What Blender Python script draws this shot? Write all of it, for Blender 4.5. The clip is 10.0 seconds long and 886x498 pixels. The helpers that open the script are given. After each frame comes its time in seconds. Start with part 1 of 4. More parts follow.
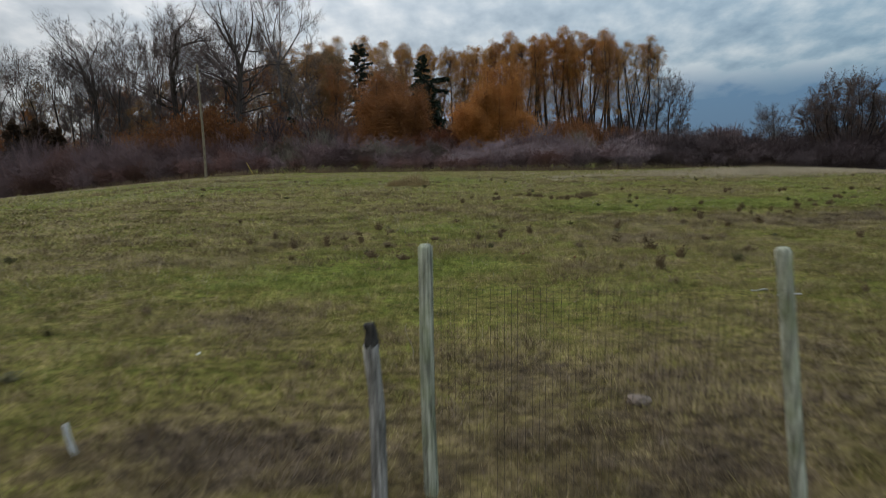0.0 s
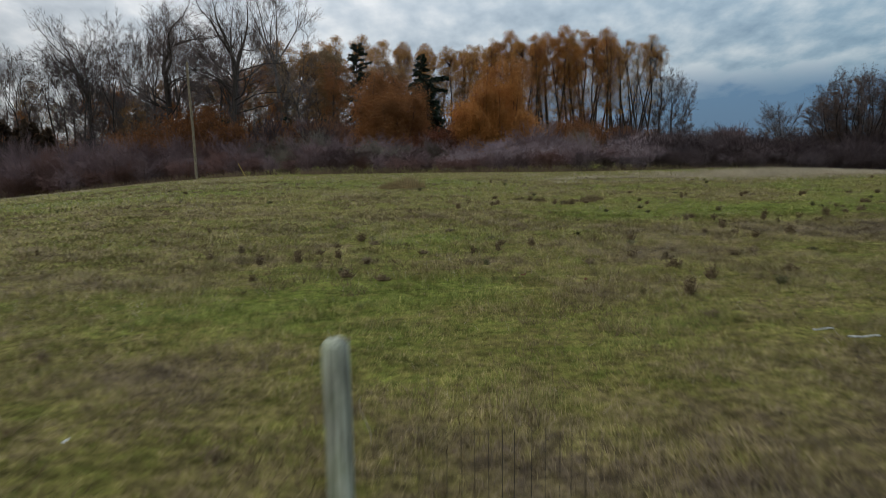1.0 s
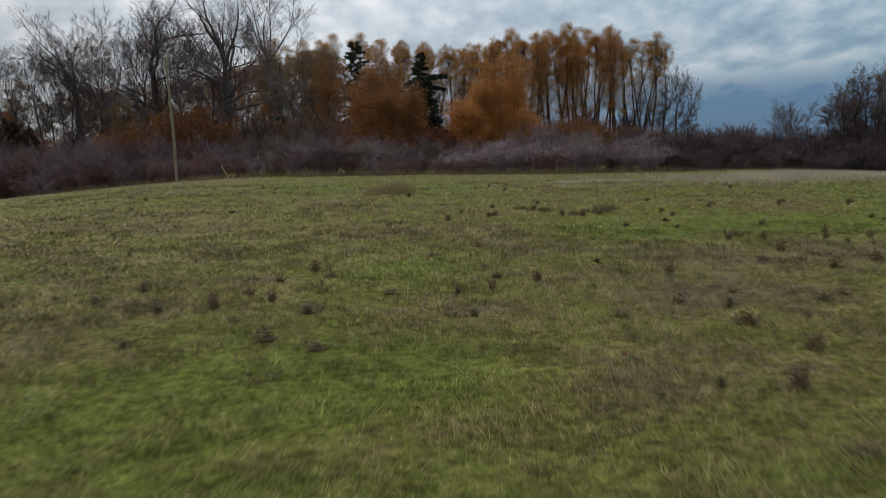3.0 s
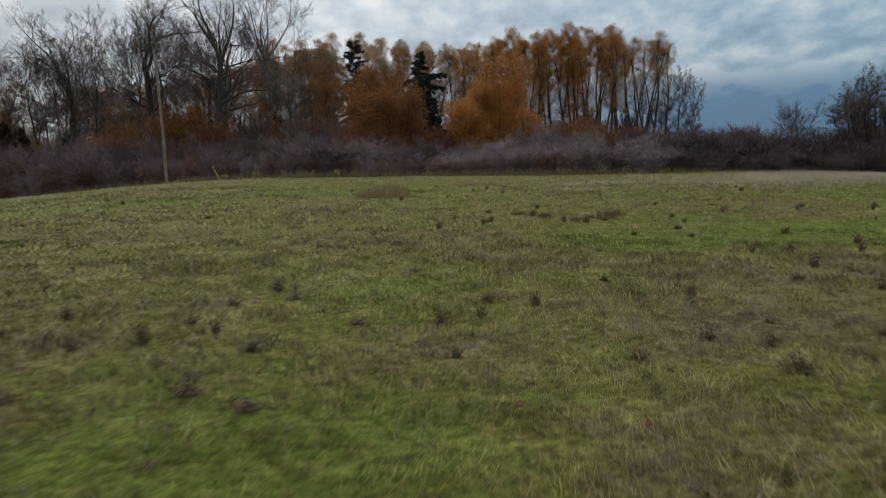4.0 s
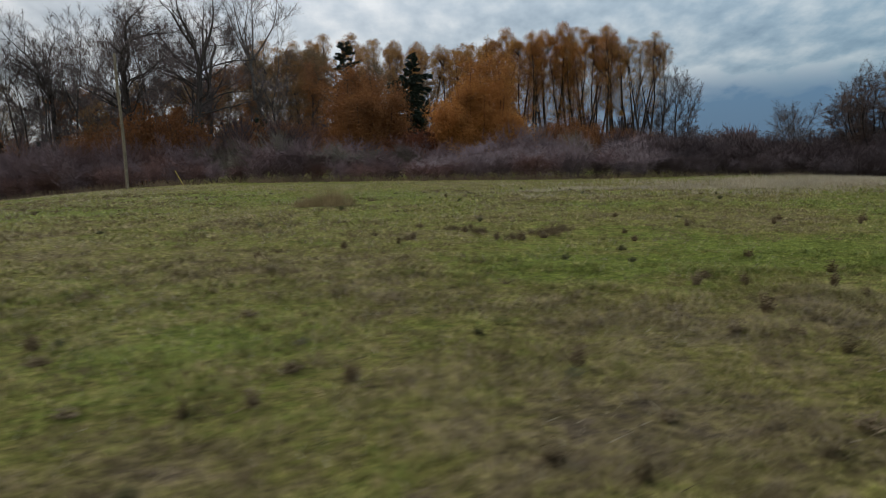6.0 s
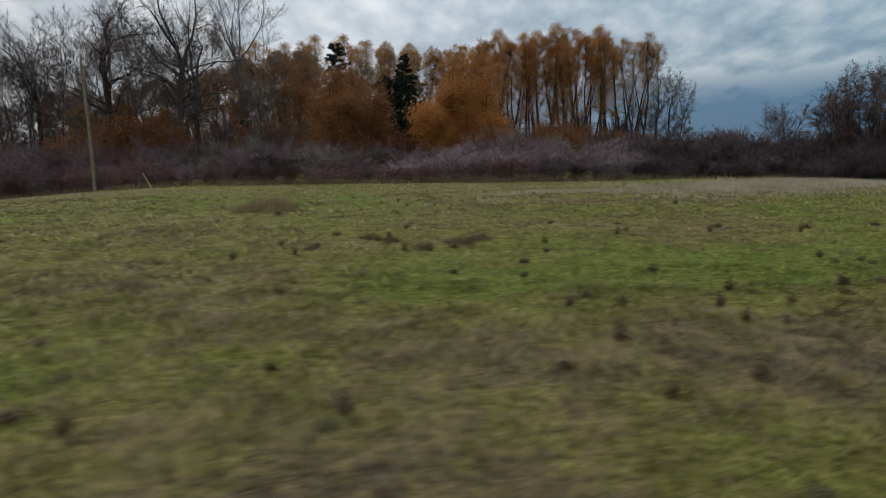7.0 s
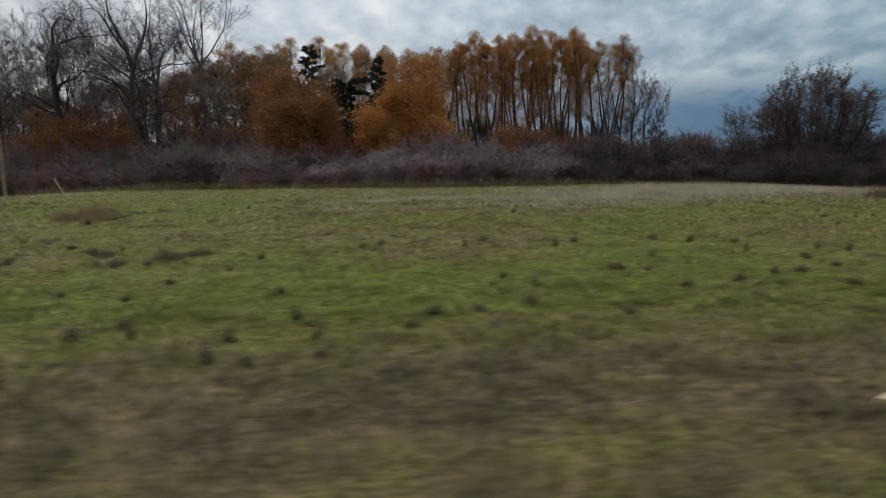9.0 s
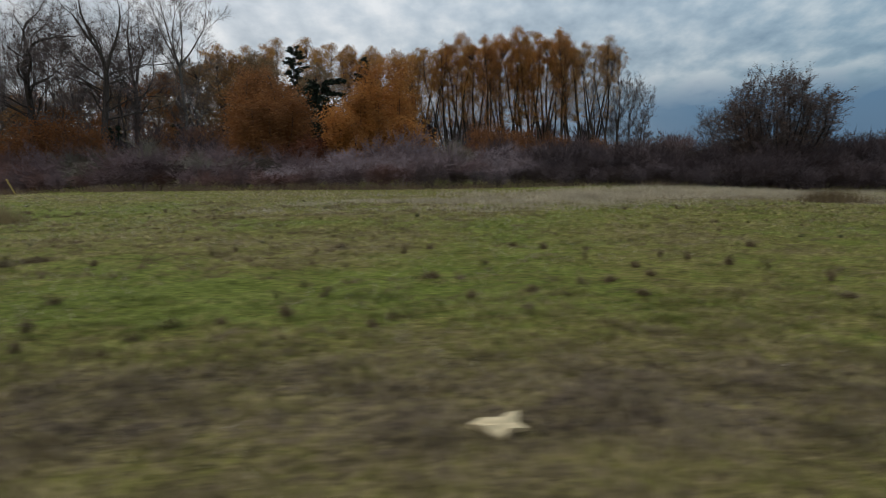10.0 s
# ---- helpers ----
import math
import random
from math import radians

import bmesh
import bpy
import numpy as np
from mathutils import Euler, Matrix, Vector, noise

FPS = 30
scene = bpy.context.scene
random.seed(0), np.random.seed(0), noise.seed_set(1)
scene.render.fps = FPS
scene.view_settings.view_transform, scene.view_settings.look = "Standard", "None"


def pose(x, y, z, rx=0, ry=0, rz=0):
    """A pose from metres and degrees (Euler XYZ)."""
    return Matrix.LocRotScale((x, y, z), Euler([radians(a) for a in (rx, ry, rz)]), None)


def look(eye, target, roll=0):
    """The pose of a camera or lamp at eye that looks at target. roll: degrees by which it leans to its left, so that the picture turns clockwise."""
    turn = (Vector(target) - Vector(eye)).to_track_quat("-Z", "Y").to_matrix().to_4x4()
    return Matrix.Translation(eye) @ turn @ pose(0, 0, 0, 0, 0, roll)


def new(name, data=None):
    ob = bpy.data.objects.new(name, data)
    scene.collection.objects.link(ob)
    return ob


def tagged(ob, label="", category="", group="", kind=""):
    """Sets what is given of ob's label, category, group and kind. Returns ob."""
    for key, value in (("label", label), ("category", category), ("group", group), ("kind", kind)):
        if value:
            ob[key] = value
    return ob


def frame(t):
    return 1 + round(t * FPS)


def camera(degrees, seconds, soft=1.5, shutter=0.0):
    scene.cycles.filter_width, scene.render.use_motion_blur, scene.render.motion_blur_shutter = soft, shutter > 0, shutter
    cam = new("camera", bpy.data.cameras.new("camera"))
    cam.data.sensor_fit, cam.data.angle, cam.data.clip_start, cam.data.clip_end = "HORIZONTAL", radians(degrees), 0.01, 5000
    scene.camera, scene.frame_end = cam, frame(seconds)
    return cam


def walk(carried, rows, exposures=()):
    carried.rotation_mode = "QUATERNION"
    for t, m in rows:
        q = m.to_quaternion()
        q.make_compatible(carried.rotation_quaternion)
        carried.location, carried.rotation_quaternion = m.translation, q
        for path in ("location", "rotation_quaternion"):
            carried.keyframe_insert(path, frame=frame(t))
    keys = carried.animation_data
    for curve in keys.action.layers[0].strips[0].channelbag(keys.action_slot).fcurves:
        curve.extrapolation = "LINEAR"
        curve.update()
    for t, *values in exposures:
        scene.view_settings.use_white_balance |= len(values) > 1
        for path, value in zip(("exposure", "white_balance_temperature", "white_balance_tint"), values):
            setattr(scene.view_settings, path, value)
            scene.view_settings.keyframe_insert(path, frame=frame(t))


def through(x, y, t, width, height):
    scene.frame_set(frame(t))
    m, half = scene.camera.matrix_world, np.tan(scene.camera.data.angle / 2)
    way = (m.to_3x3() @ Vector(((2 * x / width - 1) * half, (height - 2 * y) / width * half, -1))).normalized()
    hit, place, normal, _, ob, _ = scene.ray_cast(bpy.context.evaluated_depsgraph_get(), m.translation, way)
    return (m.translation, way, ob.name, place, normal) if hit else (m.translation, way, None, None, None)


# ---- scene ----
cam = camera(70.0, 10.0, soft=0.8, shutter=1.0)
PATH = [
    (0, 0.011, -0.073, 2.317, 0.02, -9.28, -0.94),
    (0.5, 0.137, 0.925, 2.320, 0.06, -9.27, -0.96),
    (1, 0.265, 1.959, 2.318, 0.09, -9.25, -0.98),
    (1.5, 0.368, 2.926, 2.327, 0.10, -9.24, -0.98),
    (2, 0.505, 3.931, 2.320, 0.14, -9.23, -1.00),
    (2.5, 0.619, 4.846, 2.323, 0.16, -9.22, -1.00),
    (4, 1.006, 7.433, 2.318, 0.28, -9.18, -0.96),
    (4.5, 1.310, 8.229, 2.298, 0.32, -9.12, -0.97),
    (5, 1.777, 8.986, 2.297, 0.37, -9.07, -0.98),
    (5.5, 2.452, 9.638, 2.318, 0.41, -9.02, -1.00),
    (7, 5.697, 11.320, 2.372, 0.65, -8.85, -1.06),
    (7.5, 7.198, 11.781, 2.352, 0.70, -8.77, -1.02),
    (8, 8.887, 12.146, 2.349, 0.77, -8.69, -1.00),
    (8.5, 10.701, 12.417, 2.372, 0.83, -8.64, -0.98),
    (9, 12.603, 12.619, 2.393, 0.92, -8.62, -1.01),
    (9.5, 14.533, 12.708, 2.452, 0.99, -8.60, -0.94),
    (10, 16.424, 12.916, 2.464, 1.02, -8.58, -0.90),
]


def held(x, y, z, yaw, pitch, lean):
    """A camera pose from its place, its heading, its tilt and its lean to the left, in degrees."""
    a, b = radians(yaw), radians(pitch)
    way = Vector((-math.sin(a) * math.cos(b), math.cos(a) * math.cos(b), math.sin(b)))
    return look((x, y, z), Vector((x, y, z)) + way, lean)


walk(cam, [(t, held(*row)) for t, *row in PATH], [(0, -0.09), (2.5, -0.09), (10, -0.19)])


# ---- world and light: a broken overcast sky, brighter overhead, blue-grey low down to the east ----
SUN_HIGH, SUN_ROUND = 32.0, -40.0
world = bpy.data.worlds.new("world")
scene.world = world
world.use_nodes = True
wt = world.node_tree
wt.nodes.clear()


def node(tree, kind, **values):
    n = tree.nodes.new(kind)
    for key, value in values.items():
        if key in n.inputs:
            n.inputs[key].default_value = value
    return n


def maths(tree, operation, a, b=None, c=None, clamp=False):
    n = tree.nodes.new("ShaderNodeMath")
    n.operation, n.use_clamp = operation, clamp
    for slot, value in enumerate((a, b, c)):
        if value is None:
            continue
        if isinstance(value, (int, float)):
            n.inputs[slot].default_value = value
        else:
            tree.links.new(value, n.inputs[slot])
    return n.outputs[0]


def ramp(tree, value, stops, interpolation="LINEAR"):
    n = tree.nodes.new("ShaderNodeValToRGB")
    n.color_ramp.interpolation = interpolation
    while len(n.color_ramp.elements) < len(stops):
        n.color_ramp.elements.new(0.5)
    for element, (at, colour) in zip(n.color_ramp.elements, stops):
        element.position = at
        element.color = (*colour, 1) if isinstance(colour, tuple) else (colour, colour, colour, 1)
    tree.links.new(value, n.inputs[0])
    return n.outputs[0]


def blend(tree, how, factor, a, b):
    n = tree.nodes.new("ShaderNodeMix")
    n.data_type, n.blend_type = "RGBA", how
    for slot, value in ((0, factor), (6, a), (7, b)):
        if isinstance(value, (int, float)):
            n.inputs[slot].default_value = value
        elif isinstance(value, tuple):
            n.inputs[slot].default_value = (*value, 1)
        else:
            tree.links.new(value, n.inputs[slot])
    return n.outputs[2]


way = wt.nodes.new("ShaderNodeTexCoord").outputs["Generated"]
apart = wt.nodes.new("ShaderNodeSeparateXYZ")
wt.links.new(way, apart.inputs[0])
wx, wy, wz = apart.outputs
high = maths(wt, "MAXIMUM", wz, 0.0)
lift = maths(wt, "ADD", high, 0.34)
deck = wt.nodes.new("ShaderNodeCombineXYZ")
wt.links.new(maths(wt, "DIVIDE", wx, lift), deck.inputs[0])
wt.links.new(maths(wt, "MULTIPLY", maths(wt, "DIVIDE", wy, lift), 0.72), deck.inputs[1])
billows = node(wt, "ShaderNodeTexNoise", Scale=8.0, Detail=7.0, Roughness=0.52, Distortion=0.0)
banks = node(wt, "ShaderNodeTexNoise", Scale=1.5, Detail=4.0, Roughness=0.5, Distortion=0.3)
for n in (billows, banks):
    wt.links.new(deck.outputs[0], n.inputs["Vector"])
# how far round to the east, 0 over the wood and 1 beyond the gap in the trees
east = maths(wt, "MULTIPLY_ADD", wx, 1.25, 0.33, clamp=True)
cloud = maths(wt, "ADD", maths(wt, "MULTIPLY", billows.outputs[0], 0.62), maths(wt, "MULTIPLY", banks.outputs[0], 0.38))
pale = ramp(wt, cloud, [(0.36, (0.48, 0.55, 0.62)), (0.48, (0.66, 0.72, 0.78)), (0.62, (0.92, 0.94, 0.96))])
slate = ramp(wt, cloud, [(0.36, (0.175, 0.285, 0.400)), (0.48, (0.305, 0.44, 0.55)), (0.64, (0.62, 0.71, 0.76))])
# greyer cloud round to the west, its tone also darkened for lens falloff
west = maths(wt, "MULTIPLY_ADD", wx, -1.9, -0.62, clamp=True)
grey = ramp(wt, cloud, [(0.36, (0.24, 0.28, 0.33)), (0.48, (0.36, 0.41, 0.46)), (0.62, (0.62, 0.65, 0.69))])
tone = blend(wt, "MIX", east, blend(wt, "MIX", west, pale, grey), slate)
# the bank of rain cloud that lies low in the east
ragged = maths(wt, "MULTIPLY_ADD", cloud, 0.10, 0.048)
low = maths(wt, "MULTIPLY", maths(wt, "SUBTRACT", ragged, high), 24.0, clamp=True)
low = maths(wt, "MULTIPLY", low, maths(wt, "MULTIPLY", east, 1.3), clamp=True)
tone = blend(wt, "MIX", low, tone, (0.122, 0.245, 0.405))
# an overcast sky is about twice as bright overhead as near the horizon
arch = maths(wt, "MULTIPLY_ADD", high, 1.5, 0.72)
dome = wt.nodes.new("ShaderNodeVectorMath")
dome.operation = "SCALE"
wt.links.new(tone, dome.inputs[0])
wt.links.new(arch, dome.inputs["Scale"])
blue = wt.nodes.new("ShaderNodeTexSky")
blue.sky_type, blue.sun_disc = "NISHITA", False
blue.sun_elevation, blue.sun_rotation = radians(SUN_HIGH), radians(SUN_ROUND)
thin = wt.nodes.new("ShaderNodeVectorMath")
thin.operation = "SCALE"
thin.inputs["Scale"].default_value = 0.1
wt.links.new(blue.outputs[0], thin.inputs[0])
back = wt.nodes.new("ShaderNodeBackground")
back.inputs["Strength"].default_value = 1.0
wt.links.new(blend(wt, "MIX", 0.93, thin.outputs[0], dome.outputs[0]), back.inputs["Color"])
wt.links.new(back.outputs[0], wt.nodes.new("ShaderNodeOutputWorld").inputs["Surface"])

sun = new("sun", bpy.data.lights.new("sun", "SUN"))
sun.data.energy, sun.data.angle, sun.data.color = 0.8, radians(25), (1.0, 0.95, 0.88)
a, b = radians(SUN_ROUND), radians(SUN_HIGH)
sun.matrix_world = look((0, 0, 60), Vector((0, 0, 60)) - Vector((math.sin(a) * math.cos(b), math.cos(a) * math.cos(b), math.sin(b))))


# ---- materials ----
def surface(name, roughness=0.9):
    m = bpy.data.materials.new(name)
    m.use_nodes = True
    tree = m.node_tree
    shader = tree.nodes["Principled BSDF"]
    shader.inputs["Roughness"].default_value = roughness
    shader.inputs["Specular IOR Level"].default_value = 0.25
    return m, tree, shader


def grain(tree, scale, detail=4.0, roughness=0.55, stretch=None, where="Object"):
    n = node(tree, "ShaderNodeTexNoise", Scale=scale, Detail=detail, Roughness=roughness)
    place = tree.nodes.new("ShaderNodeTexCoord").outputs[where]
    if stretch:
        m = tree.nodes.new("ShaderNodeMapping")
        m.inputs["Scale"].default_value = stretch
        tree.links.new(place, m.inputs["Vector"])
        place = m.outputs[0]
    tree.links.new(place, n.inputs["Vector"])
    return n.outputs[0]


def relief(tree, shader, height, strength=0.4, distance=0.02):
    n = node(tree, "ShaderNodeBump", Strength=strength, Distance=distance)
    tree.links.new(height, n.inputs["Height"])
    tree.links.new(n.outputs[0], shader.inputs["Normal"])


def bark(name, dark, light, stretch=(1, 1, 0.15), scale=9.0):
    m, tree, shader = surface(name, 0.92)
    g = grain(tree, scale, 6.0, 0.6, stretch)
    colour = ramp(tree, g, [(0.3, dark), (0.7, light)])
    own = tree.nodes.new("ShaderNodeObjectInfo").outputs["Random"]
    colour = blend(tree, "MULTIPLY", 1.0, colour, ramp(tree, own, [(0, 0.75), (1, 1.2)]))
    tree.links.new(colour, shader.inputs["Base Color"])
    relief(tree, shader, g, 0.5, 0.03)
    return m


def foliage(name, stops, through=0.3, vary=0.3):
    """Leaves: each leaf takes its own tint out of the stops; some of the light comes through."""
    m, tree, shader = surface(name, 0.75)
    each = tree.nodes.new("ShaderNodeNewGeometry").outputs["Random Per Island"]
    colour = ramp(tree, each, stops)
    large = grain(tree, 0.35, 3.0)
    colour = blend(tree, "MULTIPLY", 1.0, colour, ramp(tree, large, [(0.3, 1 - vary), (0.7, 1 + vary)]))
    tree.links.new(colour, shader.inputs["Base Color"])
    thin_leaf = tree.nodes.new("ShaderNodeBsdfTranslucent")
    tree.links.new(colour, thin_leaf.inputs["Color"])
    mix = node(tree, "ShaderNodeMixShader")
    mix.inputs[0].default_value = through
    tree.links.new(shader.outputs[0], mix.inputs[1])
    tree.links.new(thin_leaf.outputs[0], mix.inputs[2])
    tree.links.new(mix.outputs[0], tree.nodes["Material Output"].inputs["Surface"])
    return m


def sward(name, blades):
    """Pasture: green where it is lush, straw and brown where the old growth has died back (attribute 'dry')."""
    m, tree, shader = surface(name, 0.85)
    attribute = tree.nodes.new("ShaderNodeAttribute")
    attribute.attribute_name = "dry"
    fine, mid = grain(tree, 4.2, 5.0, 0.65), grain(tree, 0.9, 4.0, 0.6)
    dry = maths(tree, "ADD", attribute.outputs["Fac"], maths(tree, "MULTIPLY_ADD", fine, 1.2, -0.6))
    dry = maths(tree, "ADD", dry, maths(tree, "MULTIPLY_ADD", mid, 0.6, -0.3))
    if blades:
        each = tree.nodes.new("ShaderNodeNewGeometry").outputs["Random Per Island"]
        dry = maths(tree, "ADD", dry, maths(tree, "MULTIPLY_ADD", each, 0.56, -0.26))
        stops = [(0.0, (0.202, 0.230, 0.044)), (0.35, (0.276, 0.235, 0.067)), (0.62, (0.294, 0.223, 0.103)), (0.85, (0.205, 0.151, 0.090)), (1.0, (0.145, 0.105, 0.071))]
    else:
        stops = [(0.0, (0.148, 0.166, 0.032)), (0.35, (0.188, 0.162, 0.046)), (0.62, (0.200, 0.152, 0.068)), (0.88, (0.148, 0.108, 0.065)), (1.0, (0.110, 0.080, 0.054))]
    colour = ramp(tree, dry, stops)
    # uneven tone of the sward, with light and shade of small hummocks painted in
    hummock_tone = grain(tree, 1.3, 6.0, 0.68, (1.0, 1.5, 1.0))
    colour = blend(tree, "MULTIPLY", 1.0, colour, ramp(tree, hummock_tone, [(0.34, 0.69), (0.52, 1.0), (0.70, 1.31)]))
    tufted = grain(tree, 6.5, 4.0, 0.6, (1.0, 1.25, 1.0))
    colour = blend(tree, "MULTIPLY", 1.0, colour, ramp(tree, tufted, [(0.34, 0.55), (0.5, 0.98), (0.68, 1.46)]))
    if blades:
        colour = blend(tree, "MULTIPLY", 1.0, colour, ramp(tree, each, [(0, 0.78), (1, 1.2)]))
        thin_leaf = tree.nodes.new("ShaderNodeBsdfTranslucent")
        tree.links.new(colour, thin_leaf.inputs["Color"])
        mix = node(tree, "ShaderNodeMixShader")
        mix.inputs[0].default_value = 0.2
        tree.links.new(shader.outputs[0], mix.inputs[1])
        tree.links.new(thin_leaf.outputs[0], mix.inputs[2])
        tree.links.new(mix.outputs[0], tree.nodes["Material Output"].inputs["Surface"])
    else:
        shader.inputs["Specular IOR Level"].default_value = 0.02
        speck = grain(tree, 22.0, 8.0, 0.75)
        colour = blend(tree, "MULTIPLY", 1.0, colour, ramp(tree, speck, [(0.32, 0.45), (0.68, 1.35)]))
        relief(tree, shader, maths(tree, "ADD", speck, fine), 0.8, 0.06)
    tree.links.new(colour, shader.inputs["Base Color"])
    return m


M_GROUND = sward("pasture_ground", False)
M_GRASS = sward("pasture_blades", True)
M_BARK = bark("grey_brown_bark", (0.026, 0.020, 0.017), (0.080, 0.062, 0.052))
M_PALE_BARK = bark("pale_poplar_bark", (0.045, 0.038, 0.034), (0.15, 0.128, 0.108))
M_TWIG = bark("dark_twigs", (0.075, 0.054, 0.050), (0.155, 0.116, 0.104), scale=3.0)
M_PALE_TWIG = bark("grey_twigs", (0.085, 0.068, 0.062), (0.165, 0.138, 0.122), scale=3.0)
M_THICKET = bark("purple_brown_twigs", (0.095, 0.058, 0.058), (0.185, 0.122, 0.118), scale=1.2)
M_THICKET_PALE = bark("mauve_grey_twigs", (0.165, 0.118, 0.122), (0.30, 0.222, 0.222), scale=1.2)
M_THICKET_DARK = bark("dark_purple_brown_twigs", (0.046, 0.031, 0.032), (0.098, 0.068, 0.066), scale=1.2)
M_THICKET_OLIVE = bark("olive_grey_twigs", (0.11, 0.092, 0.070), (0.20, 0.165, 0.125), scale=1.2)
M_THICKET_RED = bark("red_brown_bramble", (0.085, 0.043, 0.038), (0.165, 0.088, 0.072), scale=1.2)
M_ORANGE = foliage("orange_leaves", [(0, (0.27, 0.113, 0.026)), (0.5, (0.38, 0.160, 0.036)), (1, (0.47, 0.22, 0.055))], 0.42)
M_GOLD = foliage("golden_leaves", [(0, (0.26, 0.120, 0.032)), (0.5, (0.37, 0.178, 0.045)), (1, (0.47, 0.25, 0.072))], 0.42)
M_AMBER = foliage("amber_leaves", [(0, (0.28, 0.110, 0.025)), (0.5, (0.38, 0.155, 0.036)), (1, (0.48, 0.215, 0.055))], 0.42)
M_RUST = foliage("rust_brown_leaves", [(0, (0.170, 0.068, 0.021)), (0.6, (0.245, 0.100, 0.030)), (1, (0.325, 0.142, 0.047))], 0.42)
M_RED = foliage("red_leaves", [(0, (0.11, 0.040, 0.022)), (1, (0.20, 0.07, 0.035))])
M_DULL_GOLD = foliage("dull_golden_leaves", [(0, (0.145, 0.078, 0.030)), (0.5, (0.205, 0.110, 0.042)), (1, (0.27, 0.150, 0.060))], 0.42)
M_LAST = foliage("last_brown_leaves", [(0, (0.055, 0.034, 0.024)), (1, (0.125, 0.070, 0.044))], 0.25)
M_DARK_RUST = foliage("dark_rust_leaves", [(0, (0.13, 0.052, 0.020)), (0.6, (0.185, 0.076, 0.027)), (1, (0.24, 0.105, 0.040))], 0.4)
M_FADED = foliage("faded_leaves", [(0, (0.14, 0.092, 0.050)), (1, (0.27, 0.175, 0.085))])
M_NEEDLE = foliage("dark_green_needles", [(0, (0.010, 0.016, 0.010)), (1, (0.030, 0.040, 0.022))], 0.1)
M_CEDAR = foliage("red_brown_cedar", [(0, (0.030, 0.020, 0.012)), (1, (0.085, 0.048, 0.026))], 0.15)
M_FAR = foliage("distant_wood", [(0, (0.045, 0.042, 0.040)), (1, (0.085, 0.076, 0.066))], 0.1)
M_WEED = foliage("dark_brown_dead_stems", [(0, (0.12, 0.082, 0.046)), (0.6, (0.20, 0.142, 0.076)), (1, (0.30, 0.218, 0.118))], 0.25)
M_RUSH = foliage("olive_rushes", [(0, (0.075, 0.078, 0.030)), (1, (0.17, 0.145, 0.070))], 0.25)
M_DEAD = foliage("brown_dead_grass", [(0, (0.34, 0.245, 0.12)), (1, (0.56, 0.43, 0.235))], 0.35)
M_FRINGE = foliage("brown_fringe_grass", [(0, (0.12, 0.075, 0.050)), (1, (0.26, 0.185, 0.115))], 0.3)
M_STRAW = foliage("straw_grass", [(0, (0.33, 0.265, 0.18)), (1, (0.55, 0.46, 0.33))], 0.35)


def timber(name, dark, light, green=0.0, cracks=0.6):
    """Weathered wood: long grain, dark cracks along it, and moss or grime in patches."""
    m, tree, shader = surface(name, 0.88)
    g = grain(tree, 70.0, 8.0, 0.65, (1, 1, 0.03))
    broad = grain(tree, 22.0, 4.0, 0.6, (1, 1, 0.12))
    colour = ramp(tree, g, [(0.36, dark), (0.64, light)])
    colour = blend(tree, "MULTIPLY", cracks, colour, ramp(tree, broad, [(0.38, 0.28), (0.55, 1.0), (0.7, 1.2)]))
    if green:
        moss = ramp(tree, grain(tree, 9.0, 5.0, 0.6, (1, 1, 0.5)), [(0.45, 0.0), (0.65, 1.0)])
        colour = blend(tree, "MIX", maths(tree, "MULTIPLY", moss, green), colour, (0.20, 0.23, 0.10))
    tree.links.new(colour, shader.inputs["Base Color"])
    relief(tree, shader, maths(tree, "ADD", g, broad), 0.9, 0.008)
    return m


M_POST = timber("weathered_post_wood", (0.20, 0.20, 0.15), (0.56, 0.55, 0.43), 0.5, 0.85)
M_OLD_POST = timber("grey_old_wood", (0.13, 0.115, 0.10), (0.42, 0.39, 0.36), 0.0, 0.9)
M_CHAR = timber("black_rotten_wood", (0.012, 0.011, 0.010), (0.07, 0.06, 0.05))
M_POLE = timber("pole_wood", (0.14, 0.108, 0.072), (0.31, 0.245, 0.165))
M_YELLOW = timber("yellow_stake_wood", (0.42, 0.29, 0.07), (0.66, 0.48, 0.14), 0.0, 0.2)
M_WHITE = timber("bleached_wood", (0.36, 0.35, 0.32), (0.72, 0.70, 0.66), 0.0, 0.5)


def plain(name, colour, roughness=0.5, metal=0.0, scale=20.0):
    m, tree, shader = surface(name, roughness)
    g = grain(tree, scale, 5.0)
    tree.links.new(blend(tree, "MULTIPLY", 1.0, colour, ramp(tree, g, [(0.3, 0.75), (0.7, 1.15)])), shader.inputs["Base Color"])
    shader.inputs["Metallic"].default_value = metal
    relief(tree, shader, g, 0.3, 0.004)
    return m


M_WIRE = plain("dull_fence_wire", (0.075, 0.062, 0.052), 0.6, 0.6)
M_LITTER = plain("cream_board", (0.62, 0.47, 0.27), 0.7)
M_STONE = plain("grey_stone", (0.19, 0.145, 0.115), 0.9, 0.0, 30.0)
M_PAPER = plain("white_scrap", (0.75, 0.74, 0.71), 0.6)


